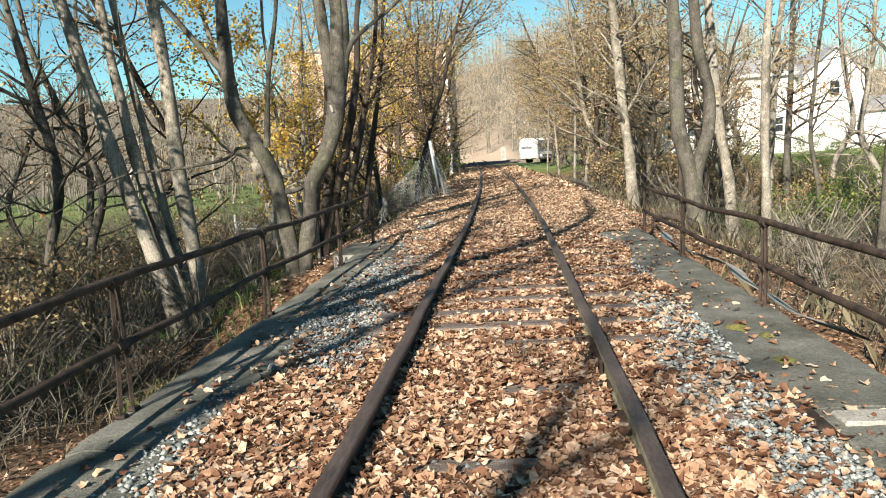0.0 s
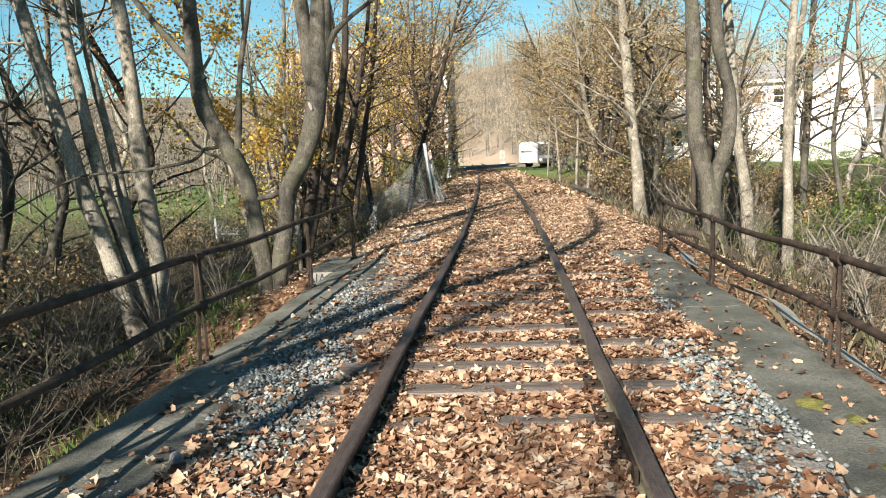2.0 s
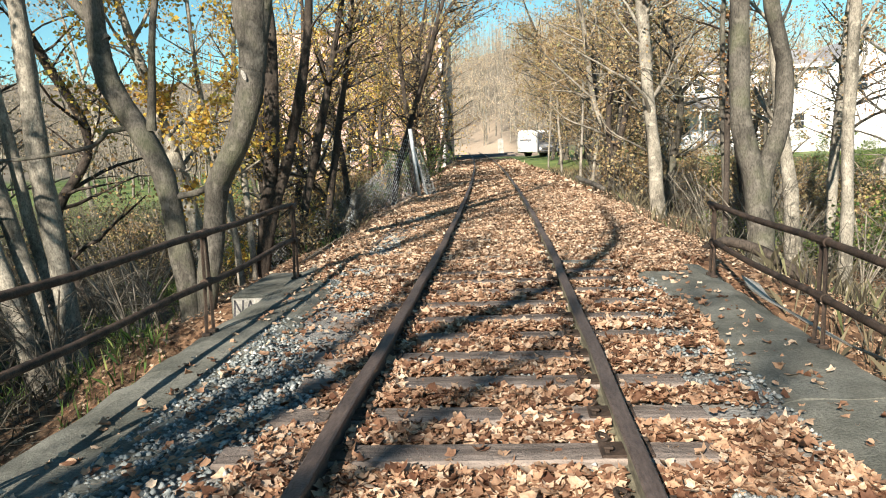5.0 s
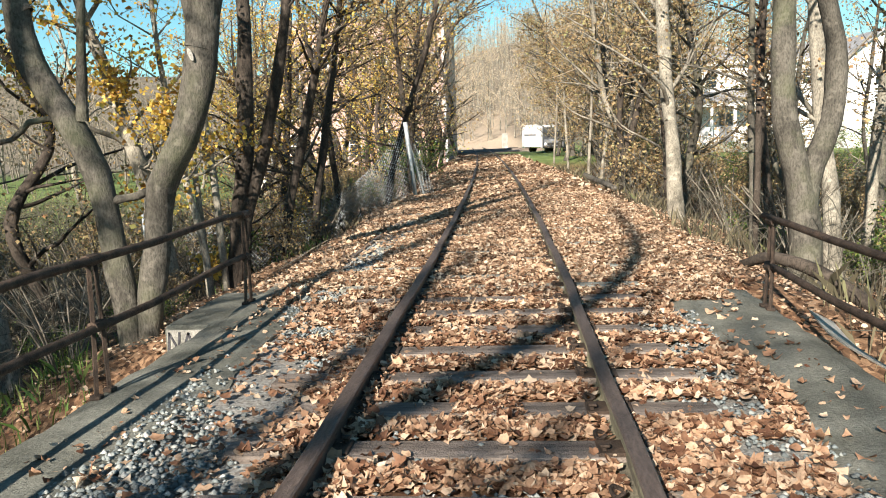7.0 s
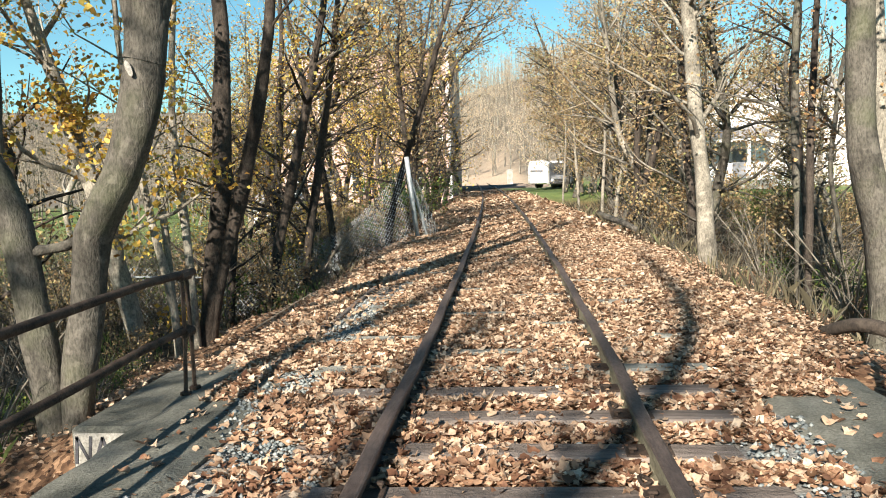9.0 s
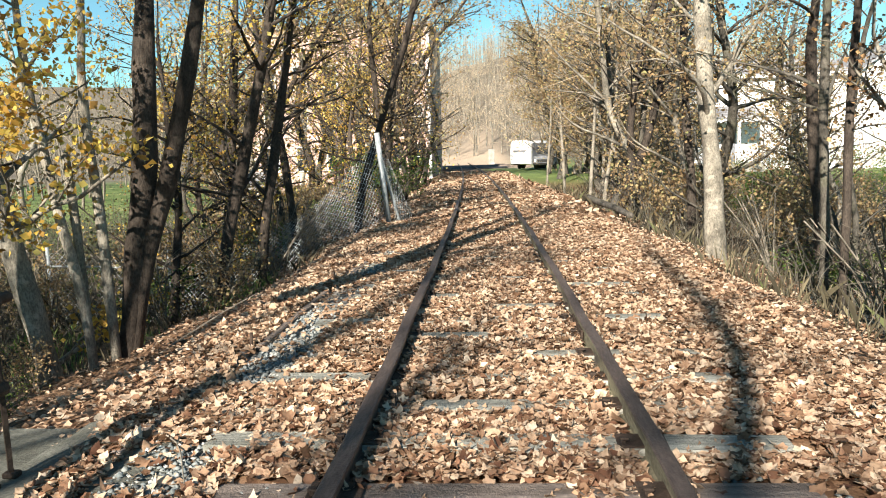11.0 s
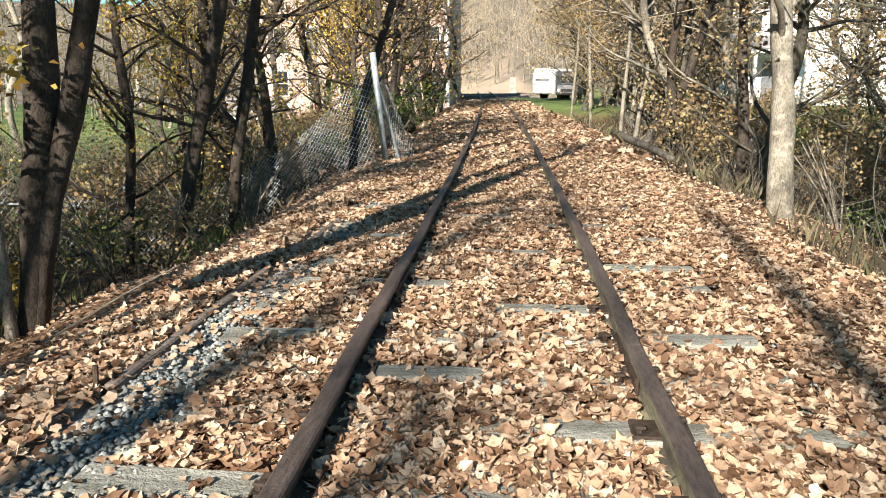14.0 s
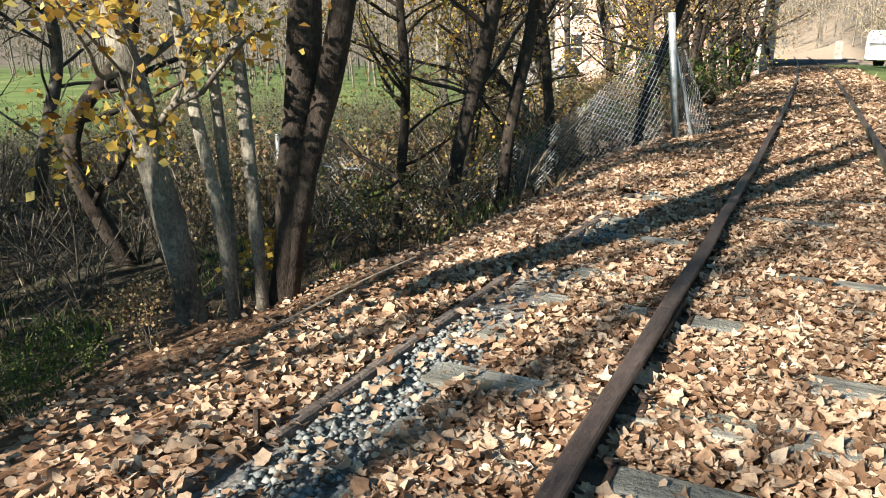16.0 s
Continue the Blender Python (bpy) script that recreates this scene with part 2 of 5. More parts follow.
# ---- mesh helpers ----
def mesh_of(name, verts, faces, mat, smooth=False):
    me = bpy.data.meshes.new(name)
    v = np.asarray(verts, dtype=np.float32)
    if isinstance(faces, np.ndarray):
        k = faces.shape[1]
        me.vertices.add(len(v))
        me.vertices.foreach_set("co", v.ravel())
        me.loops.add(faces.size)
        me.loops.foreach_set("vertex_index", faces.astype(np.int32).ravel())
        me.polygons.add(len(faces))
        me.polygons.foreach_set("loop_start", np.arange(0, faces.size, k, dtype=np.int32))
        me.update(calc_edges=True)
    else:
        me.from_pydata([tuple(p) for p in v.tolist()], [], faces)
    me.materials.append(mat)
    if smooth:
        me.polygons.foreach_set("use_smooth", np.ones(len(me.polygons), dtype=bool))
    return me


def part(name, data, parent, label="", m=None):
    ob = new(name, data)
    ob.parent = parent
    if m is not None:
        ob.matrix_basis = m
    return tagged(ob, label) if label else ob


class Solid:
    """Collects boxes, tubes and sheets into one mesh."""

    def __init__(self):
        self.v, self.f = [], []

    def add(self, verts, faces):
        o = len(self.v)
        self.v += [tuple(map(float, p)) for p in verts]
        self.f += [tuple(int(i) + o for i in f) for f in faces]
        return self

    def box(self, x0, x1, y0, y1, z0, z1, bevel=0.0, m=None):
        bm = bmesh.new()
        bmesh.ops.create_cube(bm, size=1, matrix=Matrix.LocRotScale(((x0 + x1) / 2, (y0 + y1) / 2, (z0 + z1) / 2), None, (x1 - x0, y1 - y0, z1 - z0)))
        if bevel:
            bmesh.ops.bevel(bm, geom=bm.edges[:], offset=bevel, segments=1, affect="EDGES")
        if m is not None:
            bm.transform(m)
        bm.verts.index_update()
        self.add([v.co for v in bm.verts], [[v.index for v in f.verts] for f in bm.faces])
        bm.free()
        return self

    def tube(self, pts, radii, k=6, cap=True):
        v, f = tube(pts, radii, k)
        o = len(v)
        faces = [list(q) for q in f]
        if cap:
            faces += [list(range(k))[::-1], list(range(o - k, o))]
        return self.add(v, faces)

    def mesh(self, name, mat, smooth=False):
        return mesh_of(name, self.v, self.f, mat, smooth)


def tube(pts, radii, k):
    p = np.asarray(pts, float)
    r = np.broadcast_to(np.asarray(radii, float), (len(p),))
    d = np.gradient(p, axis=0)
    d /= np.linalg.norm(d, axis=1, keepdims=True) + 1e-9
    ref = np.array((1.0, 0, 0)) if abs(d[:, 0]).mean() < 0.8 else np.array((0, 1.0, 0))
    u = np.cross(d, ref)
    u /= np.linalg.norm(u, axis=1, keepdims=True) + 1e-9
    w = np.cross(d, u)
    a = np.arange(k) * 2 * np.pi / k
    ring = p[:, None] + r[:, None, None] * (np.cos(a)[None, :, None] * u[:, None] + np.sin(a)[None, :, None] * w[:, None])
    i = np.arange(len(p) - 1)[:, None] * k
    j = np.arange(k)[None]
    j2 = (j + 1) % k
    f = np.stack([i + j, i + j2, i + k + j2, i + k + j], -1).reshape(-1, 4)
    return ring.reshape(-1, 3), f


def spline(ctrl, step=0.25):
    """A smooth line through a few points."""
    c = np.asarray(ctrl, float)
    c = np.vstack([2 * c[0] - c[1], c, 2 * c[-1] - c[-2]])
    out = []
    for i in range(1, len(c) - 2):
        n = max(2, int(np.linalg.norm(c[i + 1] - c[i]) / step))
        t = np.linspace(0, 1, n, endpoint=False)[:, None]
        out.append(0.5 * (2 * c[i] + (c[i + 1] - c[i - 1]) * t + (2 * c[i - 1] - 5 * c[i] + 4 * c[i + 1] - c[i + 2]) * t**2 + (3 * c[i] - c[i - 1] - 3 * c[i + 1] + c[i + 2]) * t**3))
    return np.vstack(out + [c[-2:-1]])


def join_tubes(lines, k):
    vs, fs, o = [], [], 0
    for p, r in lines:
        v, f = tube(p, r, k)
        vs.append(v)
        fs.append(f + o)
        o += len(v)
    return np.vstack(vs), np.vstack(fs)


# ---- the lie of the land ----

def track_x(y):
    return -0.0042 * np.maximum(np.asarray(y, float) - 14.0, 0) ** 1.5


def ease(a, b, x):
    t = np.clip((x - a) / (b - a), 0, 1)
    return t * t * (3 - 2 * t)


def land(x, y):
    x, y = np.asarray(x, float), np.asarray(y, float)
    u = x - track_x(y)
    on_bank = ease(13.2, 15.6, y)
    rough = 0.10 * np.sin(x * 0.9 + y * 0.35) + 0.08 * np.sin(y * 1.1 - x * 0.6) + 0.05 * np.sin(2.3 * x + 1.7 * y)
    fade = ease(20, 60, y)
    low_l = -1.95 - 0.35 * ease(-9, -16, x) + 0.9 * ease(40, 75, y)
    low_r = -1.9 + 1.9 * ease(34, 62, y)
    left = np.maximum(low_l, -(np.abs(u) - 2.35) * 0.43)
    right = np.maximum(low_r, -(np.abs(u) - 2.75) * 0.40)
    bank = np.where(u < 0, left, right)
    bank = np.where((u > -2.35) & (u < 2.75), 0.0, bank)
    drop = np.clip((np.abs(u) - 2.28) / 0.1, 0, 1)
    shelf_r = -0.75 - 0.25 * np.maximum(u - 3.0, 0)
    ravine = np.where(u < 0, low_l, np.maximum(low_r, np.where(y > 8.5, shelf_r, low_r)))
    cut = np.where(np.abs(u) < 2.28, 0.0, drop * ravine)
    z = on_bank * bank + (1 - on_bank) * cut
    off = ease(2.6, 4.5, np.abs(u))
    z = z + rough * off * (1 - 0.6 * fade)
    far = np.hypot(x, y)
    hill_l = 38 * ease(190, 420, far) * ease(-25, -110, x)
    hill_r = 34 * (0.45 + 0.55 * ease(90, 35, x)) * ease(112, 290, y + 0.45 * x) * ease(-30, 55, u + 0.12 * y)
    hill_f = 30 * ease(190, 420, y)
    return z + np.maximum(np.maximum(hill_l, hill_r), hill_f)


def graded(lo, hi, fine_lo, fine_hi, fine, grow_by):
    """Grid lines, close together in a middle stretch and wider apart beyond it."""
    mid = list(np.arange(fine_lo, fine_hi, fine))
    s, up = fine, [fine_hi]
    while up[-1] < hi:
        s *= grow_by
        up.append(up[-1] + s)
    s, down = fine, []
    at = fine_lo
    while at > lo:
        s *= grow_by
        at -= s
        down.append(at)
    return np.array(down[::-1] + mid + up)


gx, gy = graded(-1500, 1500, -9, 9, 0.2, 1.13), graded(-1200, 1800, -4, 34, 0.3, 1.12)
GX, GY = np.meshgrid(gx, gy)
GZ = land(GX, GY)
near = (np.abs(GX - track_x(GY)) < 2.3)
rng = np.random.default_rng(5)
GZ = GZ + np.where(near, rng.normal(0, 0.008, GZ.shape), rng.normal(0, 0.02, GZ.shape)) - 0.02
nx, ny = len(gx), len(gy)
ii = (np.arange(ny - 1)[:, None] * nx + np.arange(nx - 1)[None]).reshape(-1)
ground_mesh = mesh_of("ground", np.stack([GX, GY, GZ], -1).reshape(-1, 3), np.stack([ii, ii + 1, ii + nx + 1, ii + nx], -1), GROUND, True)
U = GX - track_x(GY)
litter = np.where(np.abs(U) < 3.2, 1.0, 0.85 * ease(-9.5, -4, U) * ease(16, 7, U))
green = np.maximum(ease(-9.5, -13, GX) * ease(42, 52, np.hypot(GX, GY)) * ease(150, 115, np.hypot(GX, GY)), ease(0.8, 2.2, U) * ease(52, 60, GY) * ease(130, 105, GY))
bare = ease(84, 92, GY) * ease(185, 140, GY) * ease(-14, -6, U) * ease(9, 5, U)
for nm, arr in (("litter", litter), ("green", green), ("bare", bare), ("gravel", ((np.abs(U) > 0.95) & (np.abs(U) < 2.1) & (GY < 14.5)) * 0.85 + ((U < -1.45) & (U > -2.0) & (GY >= 14.5) & (GY < 23.5)) * 0.85), ("far", ease(60, 110, np.hypot(GX, GY)))):
    ground_mesh.attributes.new(nm, "FLOAT", "POINT").data.foreach_set("value", arr.astype(np.float32).ravel())
tagged(new("ground", ground_mesh), "leaf-covered railway bank, dry ravine and far fields and hills", "ground", kind="structure")

# ---- track ----
GAUGE = 0.755


def along(y0, y1, step, dx, z):
    y = np.arange(y0, y1 + step / 2, step)
    return np.stack([track_x(y) + dx, y, np.full_like(y, z)], -1)


def rail(name, dx, y0, y1, label):
    prof = np.array([(-0.065, -0.03), (0.065, -0.03), (0.065, -0.012), (0.014, 0.004), (0.010, 0.092), (0.035, 0.106), (0.036, 0.134), (0.028, 0.14), (-0.028, 0.14), (-0.036, 0.134), (-0.035, 0.106), (-0.010, 0.092), (-0.014, 0.004), (-0.065, -0.012)]) * (1.22, 1.06 if dx < 0 else 1.15)
    y = np.arange(y0, y1 + 0.2, 0.4)
    y[-1] = y1
    k = len(prof)
    wob = 0.006 * np.sin(y * 1.3 + dx * 9) + 0.004 * np.sin(y * 3.1)
    V = np.stack([track_x(y)[:, None] + dx + wob[:, None] + prof[None, :, 0], np.repeat(y[:, None], k, 1), np.repeat(prof[None, :, 1], len(y), 0)], -1).reshape(-1, 3)
    i, j = np.arange(len(y) - 1)[:, None] * k, np.arange(k)[None]
    j2 = (j + 1) % k
    F = np.stack([i + j, i + k + j, i + k + j2, i + j2], -1).reshape(-1, 4).tolist() + [list(range(k)), list(range(len(V) - k, len(V)))[::-1]]
    me = mesh_of(name, V, F, RAIL_TOP)
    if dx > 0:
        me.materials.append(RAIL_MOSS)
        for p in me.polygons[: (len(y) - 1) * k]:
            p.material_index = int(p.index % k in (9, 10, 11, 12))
    return tagged(new(name, me), label, "rail", "rails of the track")


JOINTS = {-1: [-4.0, 7.6, 19.3, 31, 43, 55, 67, 79, 91, 108, 124], 1: [-5.6, 6.1, 17.8, 29.5, 41.2, 53, 65, 77, 89, 108, 124]}
for side in (-1, 1):
    for a, b in zip(JOINTS[side][:-1], JOINTS[side][1:]):
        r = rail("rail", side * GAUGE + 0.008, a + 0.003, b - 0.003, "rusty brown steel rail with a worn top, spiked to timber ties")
        if -2 < a < 40:
            for s in (-1, 1):
                bar = Solid()
                x = float(track_x(a)) + side * GAUGE + 0.008 + s * 0.038
                bar.box(x - 0.012, x + 0.012, a - 0.34, a + 0.34, 0.0, 0.098, 0.004)
                bar_ob = part("joint_bar", bar.mesh("joint_bar", RUST), r, "rusty bolted joint bar")
                for q in (-0.26, -0.09, 0.09, 0.26):
                    bolt = Solid().box(x + s * 0.012, x + s * 0.038, a + q - 0.016, a + q + 0.016, 0.03, 0.065, 0.005)
                    part("bolt", bolt.mesh("bolt", RUST), bar_ob)

# ---- deck edges, railings ----
SLAB_L, SLAB_R = (-2.52, -1.74), (1.72, 2.52)


def slab(name, x0, x1, y0, y1, depth, seed, label):
    """A worn concrete walkway: uneven inner edge, chipped corners, thick outer face."""
    r = np.random.default_rng(seed)
    n = int((y1 - y0) / 0.2)
    ys = np.linspace(y0, y1, n)
    xs = np.linspace(0, 1, 7)
    inner_left = abs(x0) < abs(x1)
    V, k = [], len(xs)
    for y in ys:
        jag = 0.05 * math.sin(y * 2.1 + seed) + r.normal(0, 0.015)
        a, b = (x0 + jag, x1 + r.normal(0, 0.008)) if inner_left else (x0 + r.normal(0, 0.008), x1 + jag)
        for s in xs:
            z = 0.012 + r.normal(0, 0.003)
            if s in (0.0, 1.0):
                z -= 0.015 + abs(r.normal(0, 0.012))
            V.append((a + (b - a) * s, y, z))
    F = [(i * k + j, i * k + j + 1, (i + 1) * k + j + 1, (i + 1) * k + j) for i in range(n - 1) for j in range(k - 1)]
    o = len(V)
    for i in range(n):
        for j, s in ((0, -1), (k - 1, 1)):
            x, y, z = V[i * k + j]
            V.append((x + (0.0 if (s < 0) == inner_left else 0.03 * s), y, z - depth))
    F += [(i * k, (i + 1) * k, o + 2 * i + 2, o + 2 * i) for i in range(n - 1)]
    F += [((i + 1) * k + k - 1, i * k + k - 1, o + 2 * i + 1, o + 2 * i + 3) for i in range(n - 1)]
    F += [tuple(range(k))[::-1] + (o, o + 1), tuple(range((n - 1) * k, n * k)) + (o + 2 * n - 1, o + 2 * n - 2)]
    F += [(o + 2 * i, o + 2 * i + 2, o + 2 * i + 3, o + 2 * i + 1) for i in range(n - 1)]
    return tagged(new(name, mesh_of(name, V, F, CONCRETE)), label, "walkway")


for nm, (x0, x1), ends, sd in (("concrete_walkway", SLAB_L, (-9.0, -2.1, 4.55, 15.6), 3), ("concrete_walkway", SLAB_R, (-9.0, -1.2, 4.9, 9.9, 14.9), 8)):
    for a, b in zip(ends[:-1], ends[1:]):
        slab(nm, x0, x1, a + 0.012, b - 0.012, 0.55, sd + int(a + 20), "grey stained concrete walkway slab along the bridge edge")

for s, x in ((-1, -2.44), (1, 2.44)):
    wall = Solid().box(x - 0.10, x + 0.10, -9.0, 14.9, -2.6, -0.5, 0.02)
    tagged(new("bridge_wall_left" if s < 0 else "bridge_wall_right", wall.mesh("bridge_wall", CONCRETE)), "stained concrete bridge side below the walkway", "wall", kind="structure")


def railing(x, posts, y0, y1, top, low, lean, label):
    root = tagged(new("pipe_railing"), label, "railing")
    root.location = (x, (y0 + y1) / 2, 0)
    back = Matrix.Translation(-root.location)

    def xx(z):
        return x + lean * z

    r = np.random.default_rng(int(abs(x) * 7 + y1))
    for h in (top, low):
        ys = np.linspace(y0, y1 + (0.12 if h == top else 0.0), 30)
        line = np.stack([xx(h) + 0.012 * np.sin(ys * 1.1 + h), ys, h + 0.014 * np.sin(ys * 0.9 + 2 * h) - 0.012 * np.sin(ys * 2.1)], -1)
        part("rail_pipe", Solid().tube(line, 0.030, 8).mesh("rail_pipe", RUST, True), root, "", back)
    for y in posts:
        for d in (-0.055, 0.055):
            leg = Solid()
            foot = d * 1.5
            leg.tube([(x - 0.01, y + foot, -0.02), (xx(low), y + d, low), (xx(top - 0.02), y + d * 0.7, top - 0.02)], 0.017, 4)
            leg.box(x - 0.045, x + 0.03, y + foot - 0.03, y + foot + 0.03, 0.0, 0.03, 0.006)
            part("post_leg", leg.mesh("post_leg", RUST), root, "", back)
        for h in (top, low):
            part("clamp", Solid().tube([(xx(h), y - 0.07, h), (xx(h), y + 0.07, h)], 0.040, 8).mesh("clamp", RUST), root, "", back)
    return root


railing(-2.46, (-4.1, -1.0, 2.1, 5.22, 8.27, 11.85, 14.68), -6.0, 14.75, 0.90, 0.47, 0.0, "rusty dark pipe railing on paired posts along the bridge")
railing(2.46, (-2.0, 1.3, 4.5, 7.75, 11.1, 14.05), -6.0, 14.12, 0.78, 0.37, 0.02, "rusty dark pipe railing leaning over the bridge edge")

# ---- abutment block with paint marks ----
blk = tagged(new("abutment_block"), "pale concrete abutment block with spray-painted marks", "concrete block")
blk.location = (-2.78, 14.9, -0.8)
bs = Solid().box(-0.36, 0.27, -0.75, 0.85, -1.0, 0.70, 0.03)
part("block", bs.mesh("block", CONCRETE), blk)
part("painted_face", Solid().box(-0.33, 0.24, -0.758, -0.75, 0.1, 0.66, 0.003).mesh("painted_face", CONCRETE_PALE), blk, "pale painted-over patch")
paint = Solid()
for x, z, a, l in ((-0.31, 0.54, 86, 0.20), (-0.26, 0.54, 116, 0.21), (-0.21, 0.54, 84, 0.20), (-0.145, 0.54, 70, 0.20), (-0.085, 0.54, 108, 0.20), (-0.115, 0.51, 5, 0.08), (-0.27, 0.36, 30, 0.12), (-0.25, 0.30, 150, 0.12), (-0.27, 0.24, 25, 0.12)):
    paint.box(-l / 2, l / 2, -0.004, 0.0, -0.011, 0.011, 0, Matrix.Translation((x, -0.760, z)) @ Matrix.Rotation(radians(-a), 4, "Y"))
part("paint_mark", paint.mesh("paint_mark", PAINT_BLACK), blk, "black spray-paint strokes")

# bent steel strip along the edge of the right walkway
strip = Solid()
sy = np.linspace(6.4, 13.6, 30)
sx = 2.60 + 0.05 * np.sin(sy * 1.4) + 0.04 * np.sin(sy * 3.3)
sz = 0.03 + 0.06 * np.abs(np.sin(sy * 0.8))
sv = [(x + o, y, z + h) for x, y, z in zip(sx, sy, sz) for o, h in ((0, 0), (0.19, -0.10), (0.195, -0.115), (0.0, -0.015))]
strip.add(sv, [(i * 4 + j, i * 4 + (j + 1) % 4, i * 4 + 4 + (j + 1) % 4, i * 4 + 4 + j) for i in range(29) for j in range(4)])
tagged(new("edge_strip", strip.mesh("edge_strip", CONCRETE_PALE)), "bent dull-grey sheet strip torn from the walkway edge", "metal strip")
plate = Solid()
pv = [(1.72 + 0.05 * i, 4.45 + 0.22 * j, 0.01 + 0.035 * math.sin(1.3 * i + 0.6 * j) * (i % 2) - k * 0.008) for k in (0, 1) for j in range(4) for i in range(5)]
plate.add(pv, [(j * 5 + i, j * 5 + i + 1, j * 5 + i + 6, j * 5 + i + 5) for j in range(3) for i in range(4)] + [(20 + j * 5 + i, 20 + j * 5 + i + 5, 20 + j * 5 + i + 6, 20 + j * 5 + i + 1) for j in range(3) for i in range(4)])
tagged(new("steel_plate", plate.mesh("steel_plate", RUST)), "buckled rusty plate beside a broken walkway joint", "metal plate")
lump = Solid().box(1.88, 2.5, 4.60, 4.80, 0.0, 0.035, 0.012)
tagged(new("concrete_patch", lump.mesh("concrete_patch", CONCRETE_PALE)), "pale broken concrete patch on the walkway joint", "concrete patch")

can = tagged(new("crushed_can"), "small crushed metal drink can on the walkway edge", "can")
can.matrix_basis = pose(-1.72, 6.05, 0.045, 90, 0, 35)
rings = [(0.0, 0.026), (0.008, 0.032), (0.03, 0.031), (0.055, 0.026), (0.08, 0.031), (0.105, 0.032), (0.115, 0.026)]
cs = Solid().tube([(0, 0, z - 0.06) for z, _ in rings], [r for _, r in rings], 12)
part("can_body", cs.mesh("can_body", GREY_PAINT), can)
part("can_band", Solid().tube([(0, 0, -0.025), (0, 0, -0.012)], [0.0325, 0.0315], 12).mesh("can_band", GREY_PAINT), can, "dark printed band")
for ctrl, r in (([(-2.2, 8.0, 0.03), (-1.75, 8.6, 0.05), (-1.4, 9.3, 0.04), (-1.2, 9.6, 0.06)], 0.008), ([(-2.05, 15.4, 0.02), (-1.75, 15.1, 0.05), (-1.5, 14.6, 0.04)], 0.006), ([(-3.6, 19.2, -0.45), (-3.2, 19.9, -0.2), (-2.9, 20.2, -0.05)], 0.01)):
    ln = spline(ctrl, 0.12)
    tagged(new("fallen_stick", Solid().tube(ln, np.linspace(r, r * 0.5, len(ln)), 5).mesh("fallen_stick", TWIG)), "thin bare stick lying on the gravel", "stick", "fallen sticks")
mr = np.random.default_rng(3)
for mx, my, ms in ((1.98, 6.9, 0.10), (2.12, 6.6, 0.06), (2.02, 5.9, 0.07)):
    moss = Solid()
    rim = [(mx + ms * (0.7 + 0.5 * mr.random()) * math.cos(t), my + 1.4 * ms * (0.7 + 0.5 * mr.random()) * math.sin(t), 0.012) for t in np.linspace(0, 6.283, 14)[:-1]]
    moss.add(rim + [(mx, my, 0.038)], [(i, (i + 1) % 13, 13) for i in range(13)])
    tagged(new("moss_patch", moss.mesh("moss_patch", GOLDISH)), "yellowish moss growing on the stained walkway", "moss", "moss patches")
bole = spline([(3.15, 17.2, -0.15), (3.35, 16.7, 0.02), (3.75, 16.3, -0.1), (4.3, 16.1, -0.5)], 0.12)
tagged(new("fallen_bough", Solid().tube(bole, np.linspace(0.06, 0.1, len(bole)), 8).mesh("fallen_bough", BARK_DARK, True)), "dark fallen bough lying at the bank edge", "bough")

# kerb boards holding the ballast beyond the bridge
for y0, y1, x, tilt in ((15.0, 17.2, -2.05, 5), (17.3, 19.9, -1.98, -4), (20.0, 23.2, -1.92, 3)):
    b = Solid()
    b.box(-0.035, 0.035, y0, y1, -0.12, 0.035, 0.012, Matrix.Translation((x, 0, 0)) @ Matrix.Rotation(radians(tilt), 4, "Y"))
    tagged(new("kerb_board", b.mesh("kerb_board", TIE)), "dark weathered board edging the ballast", "board", "kerb boards")
for y in (17.3, 20.6, 23.1):
    st = Solid().tube([(-2.06, y, -0.25), (-2.04, y, 0.14)], [0.016, 0.014], 6)
    tagged(new("steel_stake", st.mesh("steel_stake", RUST)), "short rusty stake beside the kerb board", "stake", "kerb stakes")


# ---- trees ----
def wander(p, d, length, r, rg, step=0.3, wob=0.12, lift=0.02, taper=0.25):
    n = max(3, int(length / step))
    pts, d = [np.array(p, float)], np.array(d, float) / np.linalg.norm(d)
    for _ in range(n):
        d = d + rg.normal(0, wob, 3) + np.array((0, 0, lift))
        d /= np.linalg.norm(d)
        pts.append(pts[-1] + d * length / n)
    return np.array(pts), np.linspace(r, r * taper, n + 1)


